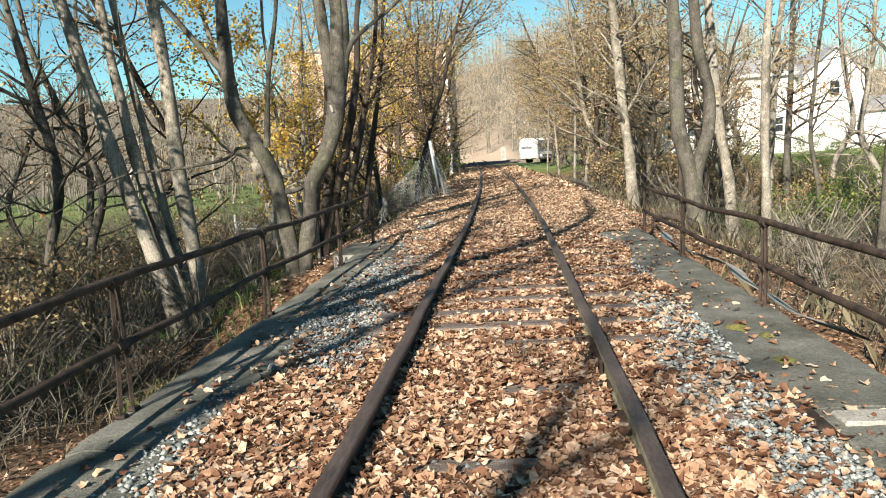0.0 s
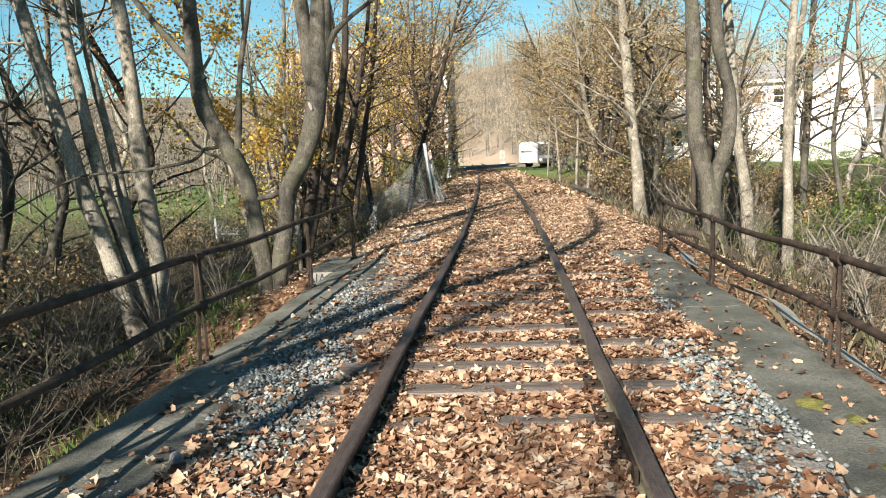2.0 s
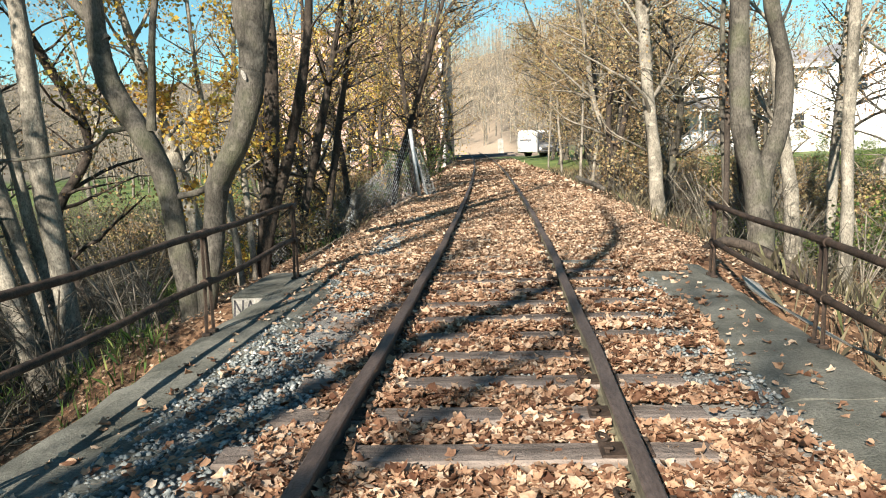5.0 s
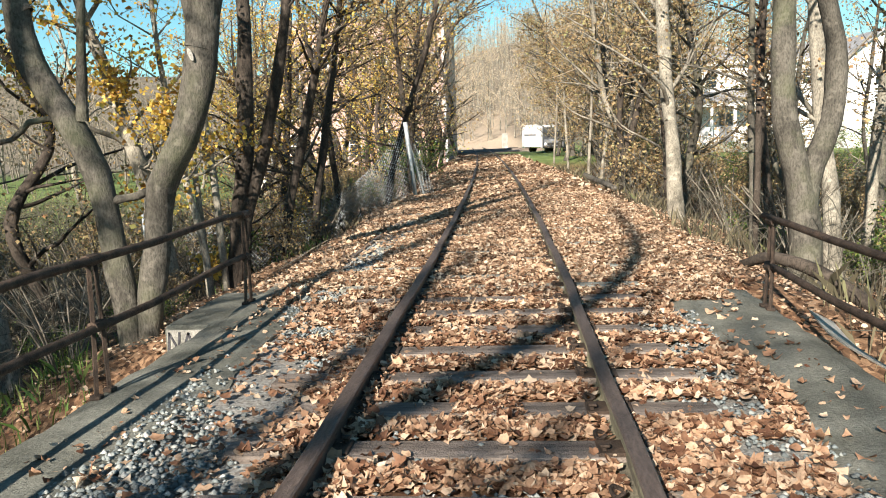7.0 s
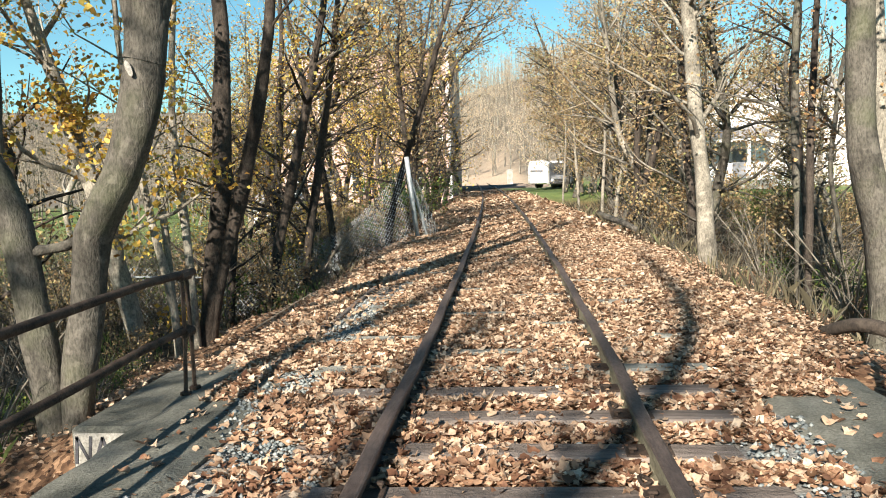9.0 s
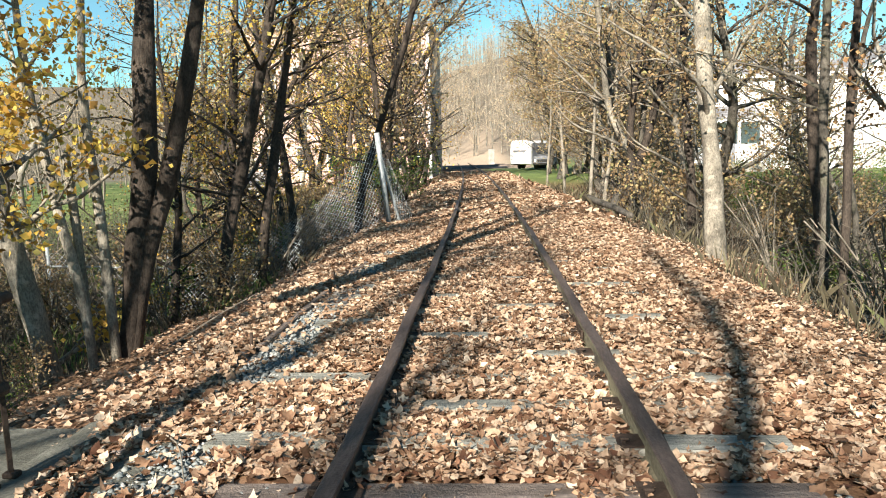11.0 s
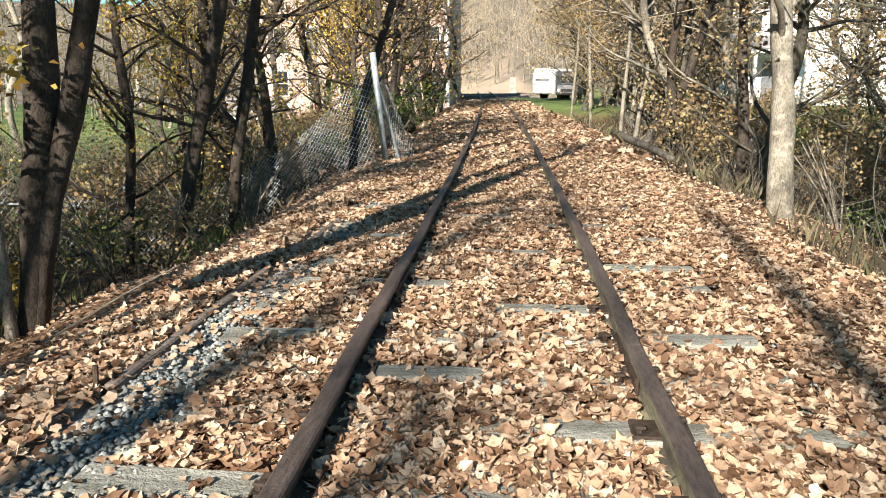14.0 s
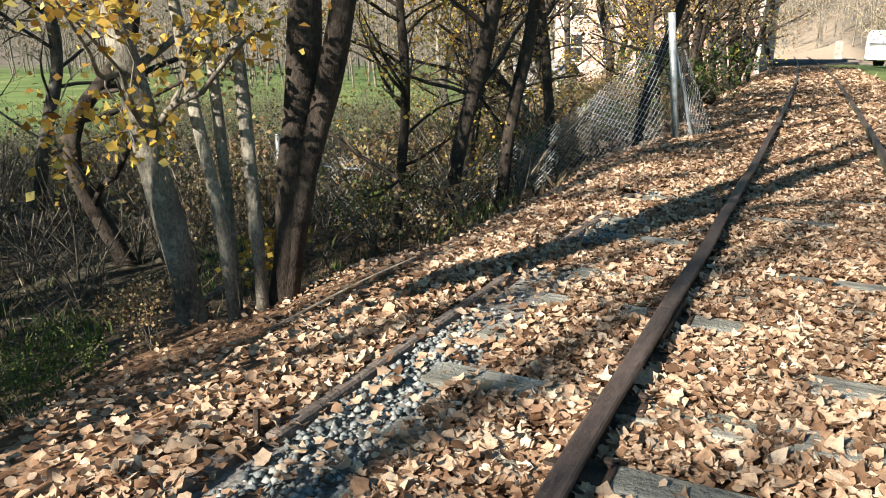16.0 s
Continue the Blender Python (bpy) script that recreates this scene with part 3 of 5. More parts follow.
def boughs(line, radii, rg, count, start=0.35, spread=0.9, reach=2.2, levels=2, lift=0.03):
    """Limbs and twigs along a stem: lists of lines by level, and the twig ends where leaves sit."""
    limbs, twigs, tips = [], [], []
    n = len(line)
    for _ in range(count):
        t = start + (1 - start) * rg.random() ** 0.8
        i = min(n - 2, int(t * (n - 1)))
        a = rg.random() * 2 * math.pi
        up = line[i + 1] - line[i]
        up /= np.linalg.norm(up)
        d = np.array((math.cos(a), math.sin(a), 0.0)) * spread + up * rg.uniform(0.25, 0.9)
        r = min(radii[i] * 0.55, 0.06) * rg.uniform(0.5, 1.0)
        L = reach * rg.uniform(0.5, 1.2) * (1.15 - 0.5 * t)
        p, rr = wander(line[i], d, L, r, rg, 0.35, 0.14, lift)
        limbs.append((p, rr))
        for _ in range(rg.integers(2, 5)):
            j = rg.integers(1, len(p) - 1)
            d2 = (p[j + 1] - p[j]) / np.linalg.norm(p[j + 1] - p[j]) + rg.normal(0, 0.6, 3)
            q, qr = wander(p[j], d2, L * rg.uniform(0.25, 0.55), max(rr[j] * 0.55, 0.006), rg, 0.36, 0.2, lift, 0.4)
            twigs.append((q, qr))
            tips += [q[-1], q[len(q) // 2], q[-2]]
            if levels > 2:
                for _ in range(2 if levels > 3 else 1):
                    m = rg.integers(0, len(q) - 1)
                    s, sr = wander(q[m], rg.normal(0, 1, 3) + (q[-1] - q[0]), L * 0.3, 0.005, rg, 0.4, 0.25, lift, 0.5)
                    twigs.append((s, sr))
                    tips += [s[-1]]
        tips.append(p[-1])
    return limbs, twigs, tips


LEAF_SHAPE = np.array([(0, 0, 0), (0.32, 0.18, 0.05), (0.5, 0.52, 0.10), (0.22, 0.62, 0.03), (0, 1.0, 0.0), (-0.22, 0.62, 0.03), (-0.5, 0.52, 0.10), (-0.32, 0.18, 0.05)])


def leaf_cloud(centres, size, rg, flat=0.0, shape=None):
    """Many small folded leaves, each turned its own way. flat: 1 lies on the ground, 0 hangs freely."""
    shape = LEAF_SHAPE if shape is None else shape
    c = np.asarray(centres, float)
    n = len(c)
    yaw = rg.random(n) * 2 * np.pi
    pitch = rg.normal(0, 0.9 if flat == 0 else 0.26, n)
    roll = rg.normal(0, 0.9 if flat == 0 else 0.26, n)
    s = np.asarray(size, float) * np.clip(rg.lognormal(-0.05, 0.27, n), 0.4, 1.6)
    cu = rg.uniform(-0.8, 2.6, n)
    k = len(shape)
    P = np.repeat(shape[None], n, 0) * s[:, None, None]
    if flat:
        P[:, :, :2] = (P[:, :, :2] - np.array((0, 0.45)) * s[:, None, None]) * rg.uniform(0.78, 1.12, (n, k, 1)) + np.array((0, 0.45)) * s[:, None, None]
        P[:, :, 0] *= rg.uniform(0.6, 1.1, n)[:, None]
        P[:, :, 2] = (rg.normal(0.35, 0.8, n)[:, None] * (P[:, :, 0] ** 2) + rg.normal(0.45, 0.75, n)[:, None] * (P[:, :, 1] - 0.5 * s[:, None]) ** 2) / s[:, None] + rg.normal(0, 0.025, (n, k)) * s[:, None]
    else:
        P[:, :, 2] *= cu[:, None]
    P[:, :, 1] -= 0.5 * s[:, None]
    for ang, (a, b) in ((pitch, (1, 2)), (roll, (2, 0)), (yaw, (0, 1))):
        ca, sa = np.cos(ang)[:, None], np.sin(ang)[:, None]
        pa, pb = P[:, :, a].copy(), P[:, :, b].copy()
        P[:, :, a], P[:, :, b] = ca * pa - sa * pb, sa * pa + ca * pb
    P += c[:, None]
    if not flat:
        return P.reshape(-1, 3), np.arange(n * k).reshape(n, k)
    rim = np.arange(1, k)
    fan = np.stack([np.zeros(k - 1, int), rim, np.roll(rim, -1)], -1)
    return P.reshape(-1, 3), (fan[None] + k * np.arange(n)[:, None, None]).reshape(-1, 3)


QUAD_LEAF = np.array([(0, 0, 0), (0.42, 0.5, 0.16), (0, 1.0, 0), (-0.42, 0.5, 0.16)])


def tree(label, stems, barkm, leafm=None, leaves=0, leaf_size=0.09, seed=1, limbs=14, start=0.4, reach=2.4, twig=None, top=10.0, group="", levels=2, name="tree", sides=12, split=True):
    """A tree of one or more stems. Each stem: control points from the base up, base and last radius; it is carried on up to the top."""
    rg = np.random.default_rng(seed)
    root = tagged(new(name), label, "tree" if name == "tree" else "bush", group)
    b = np.array(stems[0][0][0], float)
    root.location = b
    all_limbs, all_twigs, tips = [], [], []
    for ctrl, r0, r1 in stems:
        ln = spline(ctrl, 0.3)
        if ln[-1][2] < top and r1 > 0.05:
            d = ln[-1] - ln[-3]
            more, _ = wander(ln[-1], d, (top - ln[-1][2]) * 1.05, 1, rg, 0.4, 0.05, 0.02)
            ln = np.vstack([ln, more[1:]])
        h = np.linspace(0, 1, len(ln))
        hc = max(0.05, len(spline(ctrl, 0.3)) / len(ln))
        rad = np.where(h < hc, r0 + (r1 - r0) * h / hc, r1 * (1 - 0.85 * (h - hc) / max(1e-3, 1 - hc)))
        rad[0] *= 1.25
        rad = rad * (1 + 0.05 * np.sin(np.arange(len(rad)) * 1.7 + seed))
        v, f = tube(ln - b, rad, sides)
        v = v.reshape(len(ln), sides, 3)
        ang, up = np.arange(sides)[None] * 2 * np.pi / sides, np.arange(len(ln))[:, None]
        lump = 1 + 0.07 * np.sin(2 * ang + up * 0.45 + seed) + 0.05 * np.sin(3 * ang - up * 0.9) + rg.normal(0, 0.025, (len(ln), sides))
        v = ((ln - b)[:, None] + (v - (ln - b)[:, None]) * lump[..., None]).reshape(-1, 3)
        part("trunk", mesh_of("trunk", v, f, barkm, True), root)
        L, T, P = boughs(ln, rad, rg, limbs if r1 > 0.05 or top < 4 else 0, start, 0.9, reach, levels)
        all_limbs += L
        all_twigs += T
        tips += P
    if split:
        for p, r in all_limbs:
            v, f = tube(p - b, r, 5)
            part("limb", mesh_of("limb", v, f, barkm, True), root)
    else:
        v, f = join_tubes([(p - b, r) for p, r in all_limbs], 4)
        tagged(part("branchwork", mesh_of("branchwork", v, f, barkm, True), root), kind="stuff")
    if all_twigs:
        v, f = join_tubes([(p - b, r) for p, r in all_twigs], 3)
        tagged(part("twig_spray", mesh_of("twig_spray", v, f, twig or TWIG), root), kind="stuff")
    if leafm and leaves and tips:
        at = np.array(tips)[rg.integers(0, len(tips), leaves)] + rg.normal(0, 0.16, (leaves, 3)) - b
        v, f = leaf_cloud(at, leaf_size, rg, 0.0, QUAD_LEAF)
        tagged(part("foliage", mesh_of("foliage", v, f, leafm), root), kind="stuff")
    return root


# by the left of the bridge
tree("cluster of slender pale-grey trunks leaning over the ravine", [
    ([(-7.35, 16.8, -2.3), (-7.75, 16.8, -0.6), (-8.2, 16.8, 0.93), (-8.65, 16.8, 2.57), (-8.95, 16.8, 3.81), (-9.33, 16.8, 5.39)], 0.19, 0.13),
    ([(-7.2, 17.2, -2.2), (-7.58, 17.2, -0.69), (-7.95, 17.2, 0.76), (-8.25, 17.2, 2.17), (-8.5, 17.2, 3.94), (-8.65, 17.2, 5.41)], 0.15, 0.10),
    ([(-7.15, 17.6, -2.2), (-7.45, 17.6, -1.03), (-7.78, 17.6, 0.32), (-8.01, 17.6, 1.9), (-8.3, 17.6, 3.58), (-8.55, 17.6, 5.47)], 0.11, 0.075),
    ([(-8.88, 16.8, 3.9), (-9.24, 16.8, 4.18), (-9.7, 16.8, 4.23), (-10.4, 16.8, 4.0)], 0.035, 0.012),
    ([(-6.85, 17.0, -2.2), (-6.98, 17.0, -0.3), (-7.11, 17.0, 0.98), (-7.19, 17.0, 2.6), (-7.23, 17.0, 3.95), (-7.36, 17.0, 5.28)], 0.19, 0.135),
], BARK_PALE, LEAF_RUST, 260, 0.08, 11, 7, 0.5, 2.2, top=10)
double_tree = tree("thick grey double-stemmed tree with elbowed trunks and mossy bark", [
    ([(-4.35, 15.9, -1.9), (-4.40, 15.9, -0.47), (-4.52, 15.9, 0.47), (-4.64, 15.9, 1.32), (-4.97, 15.9, 2.05), (-5.3, 15.9, 2.62), (-5.42, 15.9, 3.36), (-5.45, 15.95, 4.4)], 0.18, 0.13),
    ([(-4.25, 15.95, -1.9), (-4.15, 15.9, -0.48), (-3.97, 15.9, 0.46), (-3.87, 15.9, 1.14), (-3.55, 15.9, 1.66), (-3.31, 15.9, 2.31), (-3.23, 15.9, 2.82)], 0.165, 0.17),
    ([(-3.25, 15.9, 2.7), (-3.34, 15.95, 3.6), (-3.42, 16.0, 4.3), (-3.47, 16.0, 4.9)], 0.14, 0.11),
    ([(-3.25, 15.9, 2.7), (-3.08, 15.95, 3.5), (-3.0, 16.0, 4.2), (-3.02, 16.0, 4.9)], 0.15, 0.12),
    ([(-4.5, 15.9, 1.0), (-4.2, 16.0, 1.05), (-3.95, 16.0, 1.15), (-3.9, 16.1, 1.1)], 0.05, 0.045),
    ([(-4.75, 15.9, 1.95), (-4.68, 15.85, 2.4), (-4.55, 15.8, 3.38), (-4.3, 15.8, 4.55), (-4.2, 15.8, 5.6)], 0.06, 0.04),
    ([(-5.3, 15.9, 3.2), (-5.5, 15.9, 3.5), (-5.96, 15.9, 4.06), (-6.48, 15.9, 4.74), (-7.1, 15.9, 5.6)], 0.075, 0.045),
    ([(-4.85, 15.9, 2.0), (-5.35, 15.8, 1.95), (-5.58, 15.8, 1.76), (-6.62, 15.8, 1.62), (-7.73, 15.8, 1.57), (-8.55, 15.8, 1.26), (-9.5, 15.8, 0.8)], 0.04, 0.012),
    ([(-3.0, 15.9, 3.5), (-2.84, 15.9, 3.88), (-2.45, 15.9, 4.2), (-2.1, 15.9, 4.42), (-1.7, 15.9, 4.75)], 0.055, 0.025),
], BARK_GREY, LEAF_GOLD, 700, 0.08, 23, 7, 0.55, 2.6, top=9.5)
scar = Solid()
scar.add([(0.028 * math.cos(t), 0, 0.075 * math.sin(t)) for t in np.linspace(0, 6.283, 15)[:-1]] + [(0, -0.02, 0)], [(i, (i + 1) % 14, 14) for i in range(14)])
part("branch_scar", scar.mesh("branch_scar", CONCRETE_PALE), double_tree, "pale scar of a lost branch", Matrix.Translation((-3.30 + 4.35, 15.70 - 15.9, 2.62 + 1.9)) @ Matrix.Rotation(radians(-20), 4, "Y"))
# the clump past the bridge
tree("tall dark twin-trunked tree at the foot of the bank", [
    ([(-5.3, 21.3, -1.75), (-5.05, 21.3, -0.59), (-4.9, 21.3, 0.4), (-4.77, 21.3, 1.18), (-4.69, 21.3, 1.98)], 0.17, 0.15),
    ([(-5.2, 21.3, -1.75), (-4.98, 21.3, -0.6), (-4.75, 21.3, 0.34), (-4.46, 21.3, 1.19), (-4.24, 21.3, 1.97)], 0.12, 0.11),
], BARK_DARK, LEAF_GOLD, 1200, 0.085, 31, 8, 0.35, 2.2, top=11)
tree("clump of slim pale stems beside the dark twin trunk", [
    ([(-5.15, 21.0, -1.7), (-5.23, 21.0, 0.63), (-5.33, 21.0, 1.98)], 0.07, 0.06),
    ([(-5.5, 21.0, -1.7), (-5.56, 21.0, 0.32), (-5.65, 21.0, 1.72)], 0.06, 0.05),
    ([(-5.35, 20.8, -1.7), (-5.46, 20.8, -0.22), (-5.69, 20.8, 0.91), (-5.86, 20.8, 1.98)], 0.07, 0.055),
], BARK_PALE, LEAF_GOLD, 1200, 0.085, 32, 8, 0.35, 2.0, top=10)
tree("leaning maple with a pale trunk and golden low branches", [
    ([(-6.0, 20.9, -1.9), (-6.15, 20.85, -0.6), (-6.35, 20.8, 0.4), (-6.55, 20.8, 1.3), (-6.85, 20.8, 2.3)], 0.17, 0.13)],
    BARK_PALE, LEAF_GOLD, 5200, 0.085, 37, 24, 0.10, 2.3, top=7)
# along the chain-link fence
for i, (x, y, dx, r) in enumerate(((-5.6, 26.2, 0.7, 0.13), (-5.0, 27.0, 0.5, 0.11), (-4.5, 28.2, -0.4, 0.09), (-3.6, 30.6, 0.9, 0.10), (-6.4, 28.6, 0.3, 0.12), (-3.2, 33.5, -0.2, 0.09), (-3.7, 36.5, 0.3, 0.11), (-4.3, 40, 0.5, 0.12))):
    z = float(land(x, y))
    tree("dark-barked tree beside the chain-link fence", [([(x, y, z - 0.1), (x + dx * 0.25, y, z + 1.2), (x + dx * 0.8, y + 0.1, z + 2.8), (x + dx * 1.5, y, z + 4.6)], r, r * 0.8)],
         BARK_DARK, LEAF_TAN if i % 4 else LEAF_GOLD, 1100, 0.075, 50 + i, 18, 0.15, 2.2, top=8.5, group="trees by the fence")
# on the right
tree("pale straight tree at the top of the bank", [([(4.2, 26, -0.9), (4.13, 26, 0.2), (4.05, 26, 1.43), (3.91, 26, 2.85), (3.78, 26, 4.93)], 0.19, 0.14)],
     BARK_PALE, LEAF_TAN, 3200, 0.07, 61, 26, 0.25, 3.0, top=10.5, twig=TWIG)
tree("grey forked tree with a curved second stem beside the railing", [
    ([(4.5, 18.4, -1.6), (4.42, 18.4, -0.9), (4.33, 18.4, 0.3), (4.22, 18.4, 0.98), (4.05, 18.4, 1.7), (4.0, 18.4, 2.3), (4.0, 18.4, 3.57)], 0.24, 0.14),
    ([(4.34, 18.4, 0.5), (4.46, 18.4, 1.06), (4.67, 18.4, 1.66), (4.70, 18.4, 2.69), (4.5, 18.4, 3.54), (4.42, 18.4, 4.6)], 0.15, 0.12)],
    BARK_GREY, LEAF_TAN, 1800, 0.07, 67, 12, 0.4, 2.6, top=10)
for i, (x, y, dx, r, b) in enumerate(((6.15, 21.8, -0.5, 0.16, BARK_PALE), (6.5, 20.2, 0.05, 0.13, BARK_PALE), (5.35, 24.0, -0.1, 0.08, BARK_GREY), (4.85, 22.2, 0.1, 0.065, BARK_DARK), (7.9, 24.5, 0.3, 0.13, BARK_PALE), (5.0, 31.0, -0.3, 0.12, BARK_DARK), (8.9, 19.4, 0.4, 0.12, BARK_GREY), (7.2, 28.5, -0.4, 0.14, BARK_DARK), (4.4, 35.5, 0.3, 0.11, BARK_GREY), (9.5, 27.5, 0.2, 0.13, BARK_GREY))):
    z = float(land(x, y))
    tree("slender bare-stemmed tree on the bank below the track", [([(x, y, z - 0.1), (x + dx * 0.2, y, z + 1.5), (x + dx * 0.6, y + 0.1, z + 3.2), (x + dx, y, z + 5.2)], r, r * 0.75)],
         b, LEAF_TAN if i % 3 else LEAF_RUST, 1300, 0.065, 80 + i, 14, 0.3, 2.4, top=9.5 + (i % 3), group="trees below the track")

for i, (x, y) in enumerate(((9.0, 23.6), (11.6, 33.0), (8.0, 29.0))):
    z = float(land(x, y))
    tree("young tree with thin tan autumn leaves on the bank", [([(x, y, z - 0.1), (x + 0.1, y, z + 1.6), (x - 0.1, y + 0.1, z + 3.4), (x, y, z + 5)], 0.07, 0.055)],
         BARK_GREY, LEAF_TAN, 1300, 0.07, 210 + i, 20, 0.3, 2.6, top=9, group="trees below the track")

for i, (x, y, dx, r) in enumerate(((2.7, 52.0, 0.2, 0.06), (3.1, 46.0, -0.15, 0.07), (3.35, 38.8, 0.15, 0.06), (3.95, 39.8, 0.4, 0.07))):
    z = float(land(x, y))
    tree("slim pale tree at the verge of the line", [([(x, y, z - 0.1), (x + dx * 0.3, y, z + 1.2), (x + dx, y, z + 3.0), (x + dx * 1.2, y, z + 4.6)], r, r * 0.8)],
         BARK_PALE, LEAF_TAN, 900, 0.07, 240 + i, 14, 0.3, 1.8, top=8, group="trees at the verge")
tree("dark leaning double tree at the verge of the line", [
    ([(3.75, 34.6, -0.35), (4.0, 34.6, 0.6), (4.5, 34.6, 1.8), (4.9, 34.6, 3.4)], 0.15, 0.11),
    ([(3.95, 34.4, -0.4), (4.05, 34.4, 0.8), (4.0, 34.4, 2.2), (4.2, 34.4, 4.0)], 0.13, 0.10)], BARK_DARK, LEAF_TAN, 1600, 0.07, 249, 16, 0.3, 2.4, top=9)
verge = spline([(3.2, 29.6, 0.0), (3.08, 31.3, 0.06), (2.98, 33.4, 0.07), (2.9, 35.4, 0.08)], 0.3)
tagged(new("fallen_log", Solid().tube(verge, np.linspace(0.075, 0.11, len(verge)), 9).mesh("fallen_log", BARK_MID, True)), "long weathered fallen log along the leafy verge", "log")

# unseen trees behind and beside the walk's start, added to shade bridge and ravine
for i, (x, y) in enumerate(((-6.6, 0.2), (-8.8, 4.4), (-5.2, -5.5), (-7.6, -9.0), (-4.2, -10.5), (-10.5, -1.5), (-9.2, 8.2), (-9.8, 12.0), (-13.0, 13.6), (-14.5, 5.5), (-18, 9.5), (-12.5, -3), (-16, 1), (-21, 5), (-22, 13), (-11.3, 6.8), (-17.5, 13.5), (-20, 18))):
    z = float(land(x, y))
    g = 1.6 if i == 0 else 1.0
    tree("unseen grey tree added for its shade", [([(x, y, z - 0.1), (x + 0.1, y, z + 2 * g), (x - 0.2, y + 0.1, z + 4.5 * g), (x, y, z + 7 * g)], 0.17, 0.11 if g == 1 else 0.085)],
         BARK_GREY, LEAF_RUST, 300 if i in (2, 3, 4) else (1500 if i < 12 else 3200), 0.12, 120 + i, 20, 0.3, 3.0, top=19 if g > 1 else 13, group="streamside trees")

# two more out of view, bent to fit the trunk shadows on the track
for i, (ctrl, r0, r1) in enumerate((([(-5.3, -2.0, -2.0), (-5.2, -2.0, 2), (-5.0, -2.0, 5), (-4.6, -2.0, 7.1), (-4.0, -2.0, 8.5), (-3.75, -2.0, 10), (-4.05, -2.0, 11.5), (-4.8, -2.0, 13.3)], 0.19, 0.08), ([(-5.5, -3.2, -2.0), (-5.4, -3.2, 2), (-5.45, -3.2, 5.3), (-5.6, -3.2, 6.7), (-5.4, -3.2, 7.6), (-5.75, -3.2, 9.1)], 0.16, 0.075))):
    tree("unseen grey tree added for its shade", [(ctrl, r0, r1)], BARK_GREY, LEAF_RUST, 300, 0.09, 150 + i, 16, 0.4, 2.6, top=15, group="streamside trees")

# unseen crowns added to dapple the double tree and the left bank
for i, (x, y, h) in enumerate(((-8.6, 6.6, 12), (-11.6, 10.2, 12), (-7.0, 3.6, 13))):
    z = float(land(x, y))
    tree("unseen dense-crowned tree with rust leaves, added for shade", [([(x, y, z - 0.1), (x + 0.15, y, z + 2.5), (x - 0.2, y + 0.1, z + 5), (x + 0.2, y, z + 8)], 0.15, 0.09)],
         BARK_GREY, LEAF_RUST, 350, 0.1, 170 + i, 26, 0.35, 3.2, TWIG_SHADED, h, "streamside trees", 3, split=False)

# woods: a few kinds, set many times
kinds = []
for i, (bk, lf, n, hgt, tw) in enumerate(((BARK_DARK, LEAF_GOLD, 2800, 8.5, TWIG), (BARK_DARK, LEAF_TAN, 2800, 9, TWIG), (BARK_GREY, LEAF_TAN, 3400, 8, TWIG), (BARK_PALE, LEAF_TAN, 700, 10, TWIG_PALE), (BARK_GREY, LEAF_RUST, 500, 11, TWIG), (BARK_PALE, None, 0, 11, TWIG_PALE))):
    rg = np.random.default_rng(200 + i)
    w = rg.normal(0, 0.25, 6)
    kinds.append(tree(("dark woodland tree with golden leaves", "dark woodland tree with thin tan leaves", "woodland tree full of small tan leaves", "pale woodland tree with sparse tan leaves", "grey woodland tree with a few rust leaves", "bare pale woodland tree with thin branches")[i],
                      [([(0, 0, -0.2), (w[0], w[1], 1.6), (w[2], w[3], 3.2), (w[4], w[5], 5.0)], 0.13, 0.09)], bk, lf, n, 0.075, 210 + i, 30, 0.12, 2.6, tw, hgt, "woodland trees", 3, sides=7, split=False))
shrubs = []
for i, (lf, n) in enumerate(((LEAF_TAN, 900), (LEAF_TAN, 800), (LEAF_GREEN, 1400), (None, 0))):
    rg = np.random.default_rng(300 + i)
    st = []
    for _ in range(6):
        d = rg.normal(0, 0.5, 2)
        st.append(([(0, 0, -0.1), (d[0] * 0.5, d[1] * 0.5, 0.7), (d[0] * 1.3, d[1] * 1.3, 1.5)], 0.018, 0.012))
    shrubs.append(tree(("tangled brown shrub with tan leaves", "tangled brown shrub with pale tan leaves", "dense shrub with green leaves", "bare tangled brown thicket of stems")[i], st, TWIG, lf, n, 0.07, 310 + i, 5, 0.15, 0.9, TWIG_SHADED, 2.1, "shrubs on the banks", 2, name="shrub", sides=4, split=False))


def put_back(src, spots, rg, lo, hi, far=0.0):
    first = True
    for x, y in spots:
        s = rg.uniform(lo, hi) * (1 + far * float(ease(34, 62, y)))
        m = Matrix.LocRotScale((x, y, float(land(x, y)) - 0.05), Euler((rg.normal(0, 0.05), rg.normal(0, 0.05), rg.random() * 6.28)), None)
        ob = src if first else copy_thing(src, m)
        ob.matrix_basis = m
        ob.scale = (s, s, s)
        first = False


def scatter(rg, n, x0, x1, y0, y1, gap=0.8, keep=None):
    out = []
    for _ in range(n * 6):
        p = (rg.uniform(x0, x1), rg.uniform(y0, y1))
        if all((p[0] - q[0]) ** 2 + (p[1] - q[1]) ** 2 > gap * gap for q in out) and (keep is None or keep(*p)):
            out.append(p)
        if len(out) == n:
            break
    return out


def clear(x, y):
    u = x - float(track_x(y))
    return abs(u) > 3.6 + 0.01 * y


R = np.random.default_rng(77)
lx = scatter(R, 22, -11, -5.5, 22.5, 62, 1.4)
beside = lambda x, y: clear(x, y) and x < 0.20 * (y - 9) + 1.0


